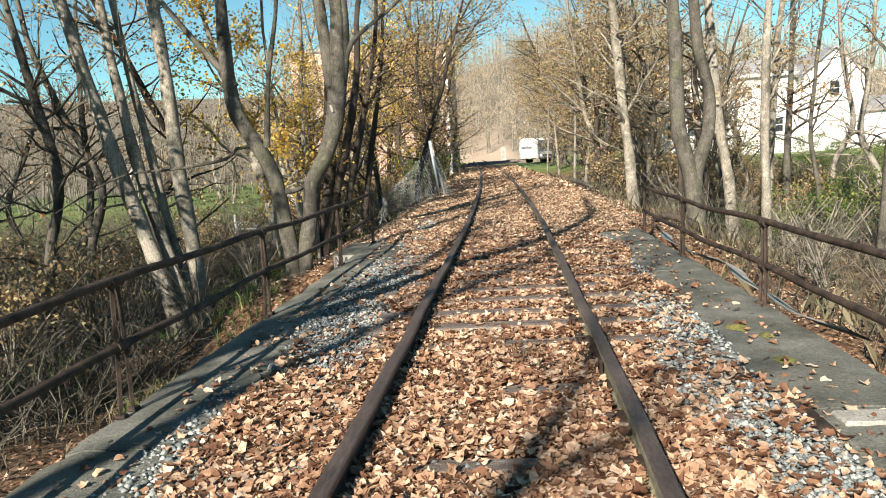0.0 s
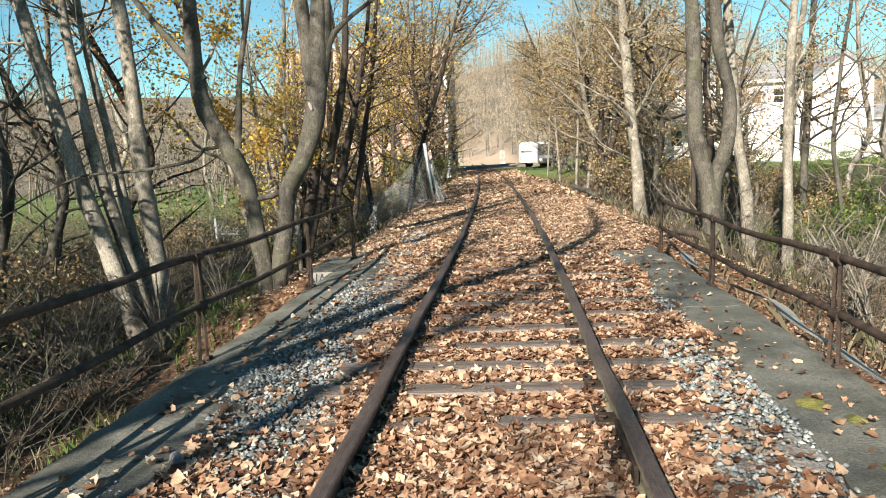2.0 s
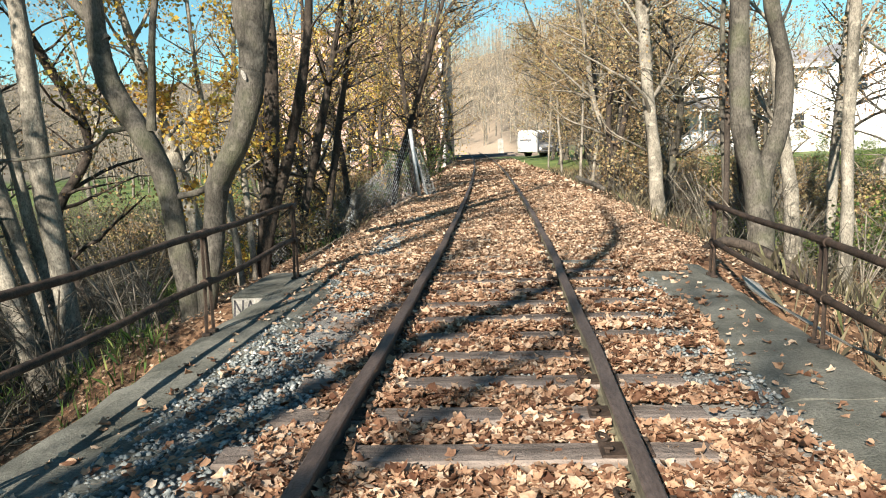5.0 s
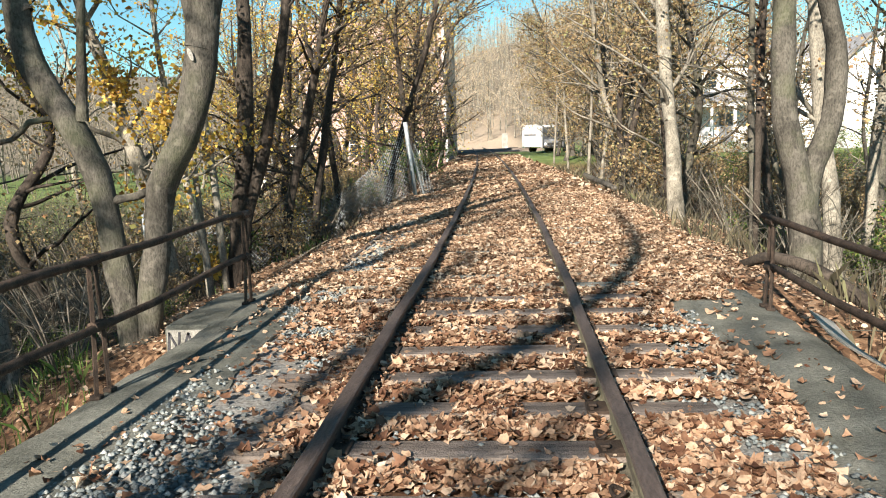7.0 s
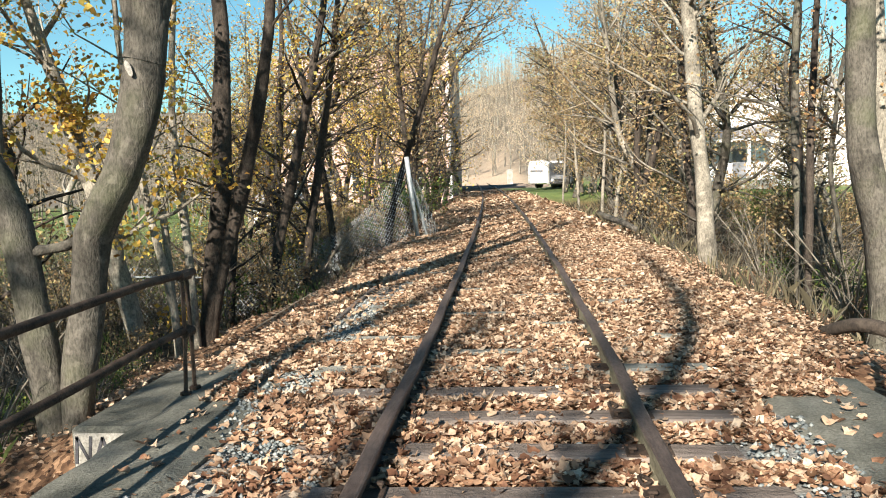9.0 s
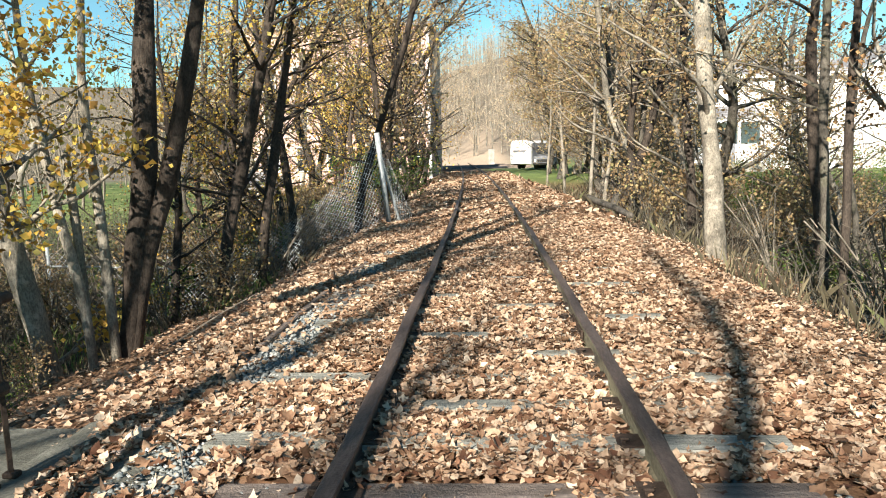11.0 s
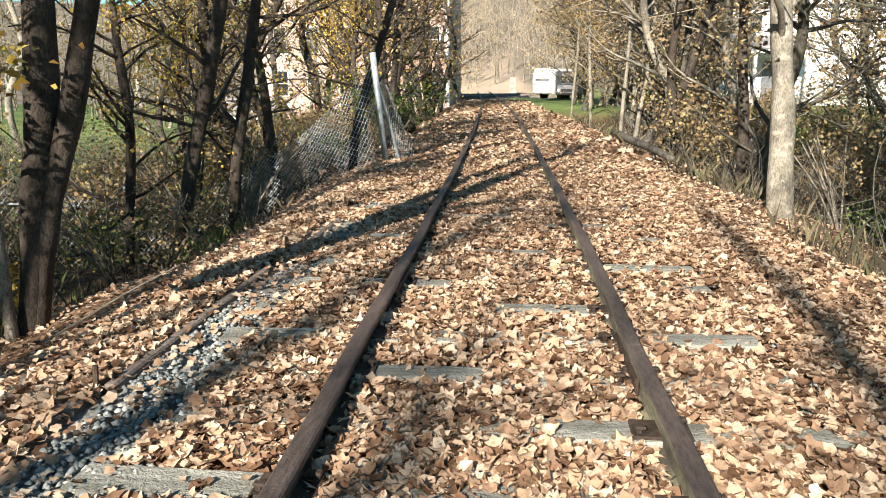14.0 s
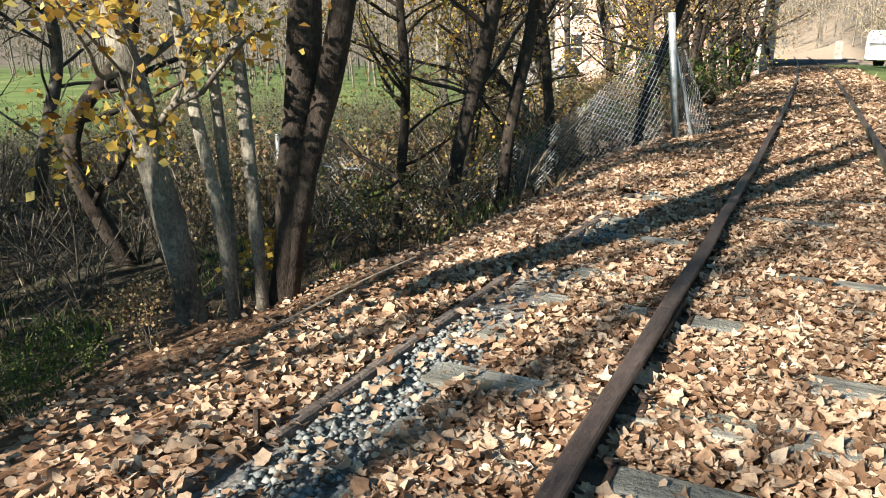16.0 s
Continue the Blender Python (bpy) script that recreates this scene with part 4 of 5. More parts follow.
put_back(kinds[0], lx[:6] + scatter(R, 5, -7.5, -4.4, 30, 62, 1.6)[:2], R, 0.7, 1.15, 0.55)
put_back(kinds[1], lx[9:14] + scatter(R, 5, -8, -4.4, 31, 68, 1.6)[:2] + [(-5.2, 52), (-6.0, 68)], R, 0.7, 1.2, 0.55)
put_back(kinds[2], scatter(R, 26, 3.6, 12, 28, 70, 1.3, beside) + [(9.6, 35.5), (13.2, 47), (8.3, 31.4), (11.2, 41)], R, 0.65, 1.1, 0.55)
put_back(kinds[3], scatter(R, 14, 4.5, 14, 30, 70, 2.0, beside) + scatter(R, 4, -30, -12, 50, 80, 5), R, 0.8, 1.2, 0.55)
put_back(kinds[4], lx[16:] + scatter(R, 4, -5.6, -4.2, 42, 74, 4) + scatter(R, 9, -24, -10, 15, 27, 2.2), R, 0.8, 1.15, 0.55)
put_back(kinds[5], scatter(R, 5, 10, 20, 20, 42, 3.5) + scatter(R, 7, -26, -11, 15, 28, 2.5) + scatter(R, 8, -30, -12, 60, 85, 4), R, 0.8, 1.2)


def slope_only(x, y):
    u = x - float(track_x(y))
    return (u < -4.2 or u > 4.0) and not (-9 < x < -4.4 and 18.5 < y < 24)


put_back(shrubs[0], scatter(R, 30, 3.8, 14, 24, 52, 0.9, slope_only), R, 0.6, 1.3)
put_back(shrubs[1], scatter(R, 60, -13, -4, 23.5, 60, 0.8, slope_only) + scatter(R, 14, -15, -7.8, 9, 22, 1.1), R, 0.6, 1.3)
put_back(shrubs[2], [(7.4, 22.6), (8.4, 25.2), (9.6, 23.4), (6.9, 26.8)] + scatter(R, 9, 7, 15, 20, 40, 1.4) + scatter(R, 3, -4.2, -3.4, 31, 38, 1.2) + scatter(R, 3, -9, -5.6, 26, 34, 1.2) + scatter(R, 20, 8.5, 25, 42, 60, 1.6), R, 0.55, 1.15)
put_back(shrubs[3], scatter(R, 40, 3.8, 16, 12, 46, 0.8, slope_only) + scatter(R, 50, -11, -4.4, 13, 50, 0.8, slope_only) + scatter(R, 40, -19, -9, 11, 25, 0.8), R, 0.6, 1.25)

for x, y, k, s in ((-5.3, 18.4, 2, 0.32), (-6.1, 19.2, 2, 0.36), (-6.9, 18.3, 2, 0.42), (-5.0, 17.6, 3, 0.4), (-6.4, 17.7, 3, 0.5), (-7.6, 19.4, 3, 0.6), (-5.6, 19.9, 0, 0.4)):
    weed = copy_thing(shrubs[k], Matrix.LocRotScale((x, y, float(land(x, y)) - 0.03), Euler((0, 0, 9 * x)), None))
    weed.scale = (s, s, s)

# far woods on the hills: pale trunks with fans of twigs, past counting
rg = np.random.default_rng(9)
lines2, lines1 = [], []
spots = [(rg.uniform(-40, 95), rg.uniform(98, 260)) for _ in range(1000)] + [(rg.uniform(-45, 40), rg.uniform(165, 300)) for _ in range(420)] + [(rg.uniform(-190, -45), rg.uniform(110, 300)) for _ in range(420)] + [(rg.uniform(26, 80), rg.uniform(40, 110)) for _ in range(130)] + [(rg.uniform(-95, -24), rg.uniform(62, 110)) for _ in range(230)]
for x, y in spots:
    u = x - float(track_x(y))
    if (-16 < u < 7 and y < 128) or (-80 < x < -20 and 112 < y < 120):
        continue
    z = float(land(x, y))
    h = rg.uniform(7, 13)
    p, r = wander((x, y, z - 0.3), (rg.normal(0, 0.06), rg.normal(0, 0.06), 1), h, rg.uniform(0.07, 0.14), rg, 2.0, 0.04, 0.02, 0.2)
    lines2.append((p, r))
    for _ in range(10):
        i = rg.integers(1, len(p) - 1)
        q, qr = wander(p[i], (rg.normal(0, 1), rg.normal(0, 1), rg.uniform(0.3, 1.5)), rg.uniform(1.5, 3.5), 0.045, rg, 1.3, 0.2, 0.05, 0.4)
        lines1.append((q, qr))
# left woods use darker colours that hold their shade, right woods the pale set
for side, trunk, fine, leaf in (("right", BARK_PALE, TWIG_PALE, LEAF_FAR), ("left", TWIG, TWIG, LEAF_FAR_SHADED)):
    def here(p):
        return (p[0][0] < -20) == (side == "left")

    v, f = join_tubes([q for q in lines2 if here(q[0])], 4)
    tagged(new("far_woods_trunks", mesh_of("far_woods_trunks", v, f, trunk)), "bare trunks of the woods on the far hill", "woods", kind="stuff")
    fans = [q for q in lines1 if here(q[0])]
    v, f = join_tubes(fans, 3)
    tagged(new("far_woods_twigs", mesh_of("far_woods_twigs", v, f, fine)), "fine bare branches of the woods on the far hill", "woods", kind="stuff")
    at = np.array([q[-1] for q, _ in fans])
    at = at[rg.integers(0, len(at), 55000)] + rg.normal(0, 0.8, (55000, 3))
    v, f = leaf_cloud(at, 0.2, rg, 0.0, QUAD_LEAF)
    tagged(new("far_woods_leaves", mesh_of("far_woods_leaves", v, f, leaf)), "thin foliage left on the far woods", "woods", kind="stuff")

# ---- chain-link fence ----
fence = tagged(new("chain_link_fence"), "sagging galvanised chain-link fence with leaning posts", "fence")
fence.location = (-2.45, 28.6, 0)
fb = Matrix.Translation((2.45, -28.6, 0))


def fence_post(x, y, z0, x1, y1, z1, r=0.038):
    part("fence_post", Solid().tube([(x, y, z0), (x1, y1, z1)], r, 8).mesh("fence_post", GALV, True), fence, "", fb)


fence_post(-2.43, 28.6, -0.3, -2.66, 28.5, 2.08, 0.06)
fence_post(-2.20, 29.0, -0.2, -2.62, 28.7, 1.55, 0.035)
fence_post(-7.15, 27.3, -2.4, -7.15, 27.3, -0.35)
fence_post(-9.6, 26.9, -2.4, -9.65, 26.9, -0.1)


def chain_mesh(a, b, sag, rows, cols, low_fade):
    """Woven wire between two post lines: a, b give foot and top at each end."""
    s = Solid()

    def at(u, w):
        foot, top = Vector(a[0]).lerp(Vector(b[0]), u), Vector(a[1]).lerp(Vector(b[1]), u)
        p = foot.lerp(top, w)
        p.z -= sag * 4 * u * (1 - u) * w
        p.y += 0.10 * math.sin(7 * u + 3 * w)
        return p

    for c in range(-rows, cols):
        for sg in (1, -1):
            pts = []
            for r in range(rows + 1):
                u = (c + r) / cols if sg > 0 else (c + rows - r) / cols
                if 0 <= u <= 1:
                    pts.append(at(u, r / rows))
            if len(pts) > 1:
                s.tube(pts, 0.0032, 3, False)
    return s.mesh("wire_mesh", GALV)


part("wire_mesh", chain_mesh(((-2.45, 28.6, -0.15), (-2.64, 28.5, 2.0)), ((-5.5, 27.4, -1.5), (-5.2, 27.5, -0.1)), 0.35, 15, 30, 0), fence, "torn woven wire mesh", fb)
part("wire_mesh", chain_mesh(((-5.5, 27.4, -1.5), (-5.2, 27.5, -0.1)), ((-7.15, 27.3, -2.1), (-7.15, 27.3, -0.45)), 0.3, 13, 16, 0), fence, "", fb)
part("wire_mesh", chain_mesh(((-2.30, 28.75, -0.15), (-2.62, 28.5, 1.75)), ((-1.98, 29.6, -0.05), (-2.45, 28.8, 1.5)), 0.1, 15, 9, 0), fence, "", fb)
part("wire_mesh", chain_mesh(((-7.15, 27.3, -2.1), (-7.15, 27.3, -0.45)), ((-9.6, 26.9, -2.2), (-9.65, 26.9, -0.3)), 0.12, 13, 22, 0), fence, "", fb)
part("top_rail", Solid().tube([(-7.15, 27.3, -0.75), (-9.62, 26.9, -0.62)], 0.02, 6).mesh("top_rail", GALV), fence, "", fb)
log = Solid().tube(spline([(-3.1, 37, 0.15), (-3.9, 38, 0.55), (-4.9, 39.2, 0.5)]), [0.16] * len(spline([(-3.1, 37, 0.15), (-3.9, 38, 0.55), (-4.9, 39.2, 0.5)])), 9)
tagged(new("fallen_log", log.mesh("fallen_log", BARK_DARK, True)), "dark fallen log lying beyond the fence", "log")

# ---- house, brick building, camper, crossing ----
def window(parent, x, y, z, w, h, face=-1, label=""):
    """A sash window set in a wall that faces along y (face -1: towards the start)."""
    fr = Solid()
    d = 0.06 * face
    for a, b, c, e in ((-w / 2 - 0.1, w / 2 + 0.1, h / 2, h / 2 + 0.12), (-w / 2 - 0.12, w / 2 + 0.12, -h / 2 - 0.1, -h / 2), (-w / 2 - 0.1, -w / 2, -h / 2, h / 2), (w / 2, w / 2 + 0.1, -h / 2, h / 2), (-w / 2, w / 2, -0.03, 0.03)):
        fr.box(a, b, min(0, d), max(0, d), c, e)
    w_ob = part("window", fr.mesh("window", TRIM), parent, label, Matrix.Translation((x, y, z)))
    for s in (1, -1):
        part("pane", Solid().box(-w / 2, w / 2, 0.5 * min(0, d), 0.5 * max(0, d), min(s * 0.03, s * h / 2), max(s * 0.03, s * h / 2)).mesh("pane", GLASS), w_ob)
    return w_ob


def gable(x0, x1, y0, y1, z0, z1, over=0.35, axis="x"):
    """A pitched roof with thickness; the ridge runs along the axis."""
    s = Solid()
    if axis == "x":
        ym = (y0 + y1) / 2
        for a, b in ((y0 - over, ym), (y1 + over, ym)):
            zl = z0 - over * (z1 - z0) / (ym - y0)
            s.add([(x0 - over, a, zl), (x1 + over, a, zl), (x1 + over, b, z1), (x0 - over, b, z1), (x0 - over, a, zl - 0.15), (x1 + over, a, zl - 0.15), (x1 + over, b, z1 - 0.15), (x0 - over, b, z1 - 0.15)],
                  [(0, 1, 2, 3), (7, 6, 5, 4), (0, 4, 5, 1), (1, 5, 6, 2), (3, 2, 6, 7), (0, 3, 7, 4)])
    else:
        xm = (x0 + x1) / 2
        for a, b in ((x0 - over, xm), (x1 + over, xm)):
            zl = z0 - over * (z1 - z0) / (xm - x0)
            s.add([(a, y0 - over, zl), (a, y1 + over, zl), (b, y1 + over, z1), (b, y0 - over, z1), (a, y0 - over, zl - 0.15), (a, y1 + over, zl - 0.15), (b, y1 + over, z1 - 0.15), (b, y0 - over, z1 - 0.15)],
                  [(0, 1, 2, 3), (7, 6, 5, 4), (0, 4, 5, 1), (1, 5, 6, 2), (3, 2, 6, 7), (0, 3, 7, 4)])
    return s


def siding(x0, x1, y, z0, z1, step=0.2):
    """Overlapping boards across a wall that faces the start."""
    s = Solid()
    z = z0
    while z < z1 - 0.01:
        t = min(z + step, z1)
        s.add([(x0, y - 0.03, z), (x1, y - 0.03, z), (x1, y - 0.004, t), (x0, y - 0.004, t), (x0, y, z), (x1, y, z)], [(0, 1, 2, 3), (0, 4, 5, 1)])
        z = t
    return s


house = tagged(new("white_house"), "large white sided house with a porch and gabled wing", "house")
HX, HY = 17.7, 64.0
house.location = (HX, HY, float(land(20, 64)))
hz = -house.location.z


def wall_front(x0, x1, y0, y1, z0, z1):
    part("wall", Solid().box(x0, x1, y0, y1, z0, z1).mesh("wall", WHITE), house)
    part("siding", siding(x0, x1, y0, z0 + 0.3, z1).mesh("siding", WHITE), house, "white overlapping clapboards")


def sloped(x0, x1, y0, y1, z0, z1, thick=0.15):
    return Solid().add([(x0, y0, z0), (x1, y0, z0), (x1, y1, z1), (x0, y1, z1), (x0, y0, z0 - thick), (x1, y0, z0 - thick), (x1, y1, z1 - thick), (x0, y1, z1 - thick)],
                       [(0, 1, 2, 3), (7, 6, 5, 4), (0, 4, 5, 1), (1, 5, 6, 2), (3, 2, 6, 7), (0, 3, 7, 4)])


# long main block, porch on its near end, gabled wing and a low annexe
wall_front(-5.2, 5.4, 0.0, 8.0, -1.5, 6.3 + hz)
part("roof", gable(-5.2, 5.4, 0.0, 8.0, 6.3 + hz, 7.7 + hz).mesh("roof", SHINGLE), house, "grey shingle roof")
part("fascia", Solid().box(-5.5, 5.7, -0.42, -0.36, 6.0 + hz, 6.25 + hz).mesh("fascia", TRIM), house)
wall_front(5.4, 9.8, -1.5, 6.0, -1.5, 6.2 + hz)
gw = Solid().add([(5.4, -1.52, 6.2 + hz), (9.8, -1.52, 6.2 + hz), (7.6, -1.52, 7.9 + hz), (5.4, -1.3, 6.2 + hz), (9.8, -1.3, 6.2 + hz), (7.6, -1.3, 7.9 + hz)], [(0, 1, 2), (5, 4, 3), (0, 2, 5, 3), (1, 4, 5, 2), (0, 3, 4, 1)])
part("gable_wall", gw.mesh("gable_wall", WHITE), house)
part("roof", gable(5.4, 9.8, -1.5, 6.0, 6.2 + hz, 7.9 + hz, 0.35, "y").mesh("roof", SHINGLE), house)
wall_front(9.8, 14.5, 0.5, 5.0, -1.5, 3.0 + hz)
part("roof", sloped(9.7, 14.9, 0.1, 5.2, 3.0 + hz, 4.2 + hz).mesh("roof", SHINGLE), house)
part("porch_roof", sloped(-5.5, -0.6, -2.6, -0.04, 3.5 + hz, 4.2 + hz).mesh("porch_roof", SHINGLE), house, "grey porch roof")
part("porch_beam", Solid().box(-5.4, -0.7, -2.5, -2.36, 3.1 + hz, 3.34 + hz).mesh("porch_beam", TRIM), house)
for x in (-5.3, -3.75, -2.2, -0.8):
    part("porch_post", Solid().box(x - 0.09, x + 0.09, -2.5, -2.33, 0.5 + hz, 3.1 + hz).mesh("porch_post", TRIM), house)
part("porch_floor", Solid().box(-5.5, -0.6, -2.6, -0.04, -1.4, 0.5 + hz).mesh("porch_floor", CONCRETE_PALE), house)
for x in (-3.2, 3.4):
    window(house, x, -0.03, 5.0 + hz, 0.7, 1.0)
window(house, 3.9, -0.03, 2.2 + hz, 0.7, 1.1)
window(house, -4.3, -0.03, 2.1 + hz, 0.8, 1.2)
part("door", Solid().box(-2.6, -1.7, -0.1, -0.035, 0.55 + hz, 2.65 + hz).mesh("door", GREY_PAINT), house, "dark grey door")
window(house, 7.6, -1.53, 4.7 + hz, 0.7, 1.1)

mill = tagged(new("brick_building"), "tall red-brick building with sash windows beside the track", "building")
mill.location = (-11.5, 80, 0)
part("wall", Solid().box(-9, 6.2, -5, 8, -2.5, 12.0).mesh("wall", BRICK), mill)
part("roof", Solid().box(-9.2, 6.4, -5.2, 8.2, 12.0, 12.3).mesh("roof", SHINGLE), mill)
for x in (-7.2, -4.6, -2.0, 0.6, 3.2, 5.0):
    for z in (1.4, 4.7, 8.0):
        window(mill, x, -5.03, z, 0.95, 1.9, -1)
part("corner_post", Solid().box(6.0, 6.25, -5.12, -5.0, -1, 12.0).mesh("corner_post", TRIM), mill)

camper = tagged(new("camper_trailer"), "white rounded camper trailer parked beside the line", "trailer")
camper.matrix_basis = pose(2.35, 78.5, 0.1, 0, 0, -28)
sec = [(-1.0, 0.35), (1.0, 0.35), (1.02, 1.4), (0.95, 2.1), (0.7, 2.42), (-0.7, 2.42), (-0.95, 2.1), (-1.02, 1.4)]
cb = Solid()
rows_ = [(0.0, 0.86, 0.12), (0.25, 0.97, 0.02), (3.8, 1.0, 0), (4.2, 0.88, 0.1)]
cv = [(x * s, y - 0.6, z * (1 - 0.06 * (1 - s) * 4) + sh) for y, s, sh in rows_ for x, z in sec]
cb.add(cv, [(i * 8 + j, i * 8 + (j + 1) % 8, i * 8 + 8 + (j + 1) % 8, i * 8 + 8 + j) for i in range(3) for j in range(8)] + [tuple(range(8))[::-1], tuple(range(24, 32))])
part("body", cb.mesh("body", WHITE), camper)
part("window", Solid().box(-0.6, 0.6, -0.66, -0.6, 1.45, 1.62).mesh("window", GREY_PAINT), camper, "dark front window band")
# dark sheet over the white side, painting in the shade that falls there
part("shaded_side", Solid().box(1.0, 1.05, -0.2, 3.1, 0.45, 2.2).mesh("shaded_side", GREY_PAINT), camper, "dark grey sheet standing in for the shaded side")
for y in (1.3, 2.0):
    for x in (-0.9, 0.9):
        part("wheel", Solid().tube([(x - 0.1, y, 0.3), (x + 0.1, y, 0.3)], 0.32, 14).mesh("wheel", RUBBER), camper)
part("drawbar", Solid().tube([(0, -0.6, 0.42), (0, -1.7, 0.42)], 0.05, 6).mesh("drawbar", RUST), camper)
jeep = tagged(new("parked_van"), "dark grey parked van beside the white camper", "van")
jeep.matrix_basis = pose(4.75, 79.6, 0.05, 0, 0, -20)
jb = Solid().box(-0.95, 0.95, -2.0, 2.1, 0.35, 1.15, 0.12).box(-0.9, 0.9, -1.2, 2.05, 1.1, 2.1, 0.16)
part("body", jb.mesh("body", GREY_PAINT), jeep)
part("windscreen", Solid().box(-0.74, 0.74, -1.26, -1.19, 1.3, 1.9, 0.02).mesh("windscreen", GLASS), jeep)
part("grille", Solid().box(-0.5, 0.5, -2.04, -1.98, 0.6, 0.85, 0.01).mesh("grille", RUBBER), jeep)
part("bumper", Solid().box(-0.92, 0.92, -2.1, -1.96, 0.38, 0.55, 0.04).mesh("bumper", RUBBER), jeep)
for x in (-0.7, 0.7):
    part("headlight", Solid().tube([(x, -2.05, 0.75), (x, -1.97, 0.75)], 0.11, 12).mesh("headlight", TRIM), jeep, "pale round headlight")
for y in (-0.6, 0.6, 1.5):
    part("side_window", Solid().box(-0.93, -0.89, y - 0.35, y + 0.35, 1.35, 1.85, 0.01).mesh("side_window", GLASS), jeep)
for y in (-1.25, 1.25):
    for x in (-0.86, 0.86):
        part("wheel", Solid().tube([(x - 0.1, y, 0.33), (x + 0.1, y, 0.33)], 0.33, 14).mesh("wheel", RUBBER), jeep)
shed = tagged(new("field_shed"), "small white shed with a grey roof across the field", "shed")
shed.location = (-14.6, 56, float(land(-14.6, 56)))
part("wall", Solid().box(-1.4, 1.4, -1.2, 1.6, -0.5, 1.9).mesh("wall", WHITE), shed)
part("roof", gable(-1.4, 1.4, -1.2, 1.6, 1.9, 2.6, 0.2).mesh("roof", SHINGLE), shed)
part("door", Solid().box(-0.4, 0.4, -1.26, -1.2, -0.2, 1.6).mesh("door", GREY_PAINT), shed, "dark door")

pillar = tagged(new("concrete_pillar"), "pale square concrete pillar beyond the crossing", "pillar")
pillar.location = (-0.5, 112, float(land(-0.5, 112)))
part("shaft", Solid().box(-0.4, 0.4, -0.3, 0.3, -0.2, 2.0, 0.03).mesh("shaft", CONCRETE_PALE), pillar)
bank2 = Solid().box(0.0, 3.8, 94, 94.3, -0.1, 0.28, 0.05)
tagged(new("timber_baulk", bank2.mesh("timber_baulk", TIE)), "dark timber baulk lying on the grass", "timber")
road = Solid()
xs_ = np.linspace(-16, 1.2, 24)
road.add([(x, 88 + d + 0.10 * x, max(0.0, float(land(x, 88 + d))) + 0.05) for d in (0, 22) for x in xs_], [(i, i + 1, 25 + i, 24 + i) for i in range(23)])
tagged(new("road", road.mesh("road", ASPHALT)), "dark asphalt road across the track", "road", kind="structure")

# ---- brush on the banks: dry stalks and grass, past counting ----
def blades(n, x0, x1, y0, y1, lo, hi, keep, rg, wide=0.012):
    x, y = rg.uniform(x0, x1, n), rg.uniform(y0, y1, n)
    k = keep(x, y)
    x, y = x[k], y[k]
    n = len(x)
    z = land(x, y) - 0.04
    h = rg.uniform(lo, hi, n)
    a = rg.random(n) * 6.283
    lean, b = rg.normal(0, 0.35, n) * h, rg.random(n) * 6.283
    w = wide * rg.uniform(0.6, 1.6, n)
    ca, sa = np.cos(a) * w, np.sin(a) * w
    P = np.stack([np.stack([x - ca, y - sa, z], -1), np.stack([x + ca, y + sa, z], -1), np.stack([x + ca * 0.7 + lean * 0.35 * np.cos(b), y + sa * 0.7 + lean * 0.35 * np.sin(b), z + h * 0.6], -1), np.stack([x + lean * np.cos(b), y + lean * np.sin(b), z + h], -1)], 1)
    return P.reshape(-1, 3), np.arange(n * 4).reshape(n, 4)


def wild(x, y):
    u = x - track_x(y)
    return (u < -3.4 - 2.6 * ease(15, 17, y) * ease(26, 22, y)) | (u > 3.3)


def rough_patch(x, y):
    return wild(x, y) & (np.sin(x * 1.3 + 0.7 * y) + np.sin(y * 0.9 - x * 0.5 + 2) + np.sin(2.9 * x + 1.1) > -0.3)


rg = np.random.default_rng(15)
v, f = blades(18000, -17, -2.6, 3, 46, 0.06, 0.42, rough_patch, rg, 0.003)
tagged(new("dry_stalks_left", mesh_of("dry_stalks", v, f, STALK)), "dry brown stalks and grass in the ravine", "dry grass", kind="stuff")
v, f = blades(30000, 2.6, 17, 3, 52, 0.08, 0.6, rough_patch, rg, 0.003)
tagged(new("dry_stalks_right", mesh_of("dry_stalks", v, f, STALK)), "dry brown stalks and grass below the track", "dry grass", kind="stuff")
v, f = blades(9000, -10.5, -3.6, 11, 27, 0.08, 0.34, lambda x, y: wild(x, y) & (np.sin(x * 2.1) + np.sin(y * 1.7 + x) > 0.5), rg, 0.008)
tagged(new("green_grass", mesh_of("green_grass", v, f, GRASS)), "patches of green grass and weeds below the bank", "grass", kind="stuff")
lines = []
for _ in range(3800):
    s = rg.choice((-1, 1))
    y = rg.uniform(6, 42)
    x = float(track_x(y)) + s * rg.uniform(3.9, 15)
    if (-7.5 < x < -3.5 and 15.5 < y < 24) or (-5.8 < x < 0 and y < 15.5):
        continue
    z = float(land(x, y))
    p, r = wander((x, y, z), (rg.normal(0, 0.7), rg.normal(0, 0.7), 1), rg.uniform(0.6, 2.0), rg.uniform(0.004, 0.011), rg, 0.25, 0.22, -0.06, 0.5)
    lines.append((p, r))
v, f = join_tubes(lines, 3)
tagged(new("brambles", mesh_of("brambles", v, f, TWIG_SHADED)), "tangled bare bramble stems on the banks", "brambles", kind="stuff")

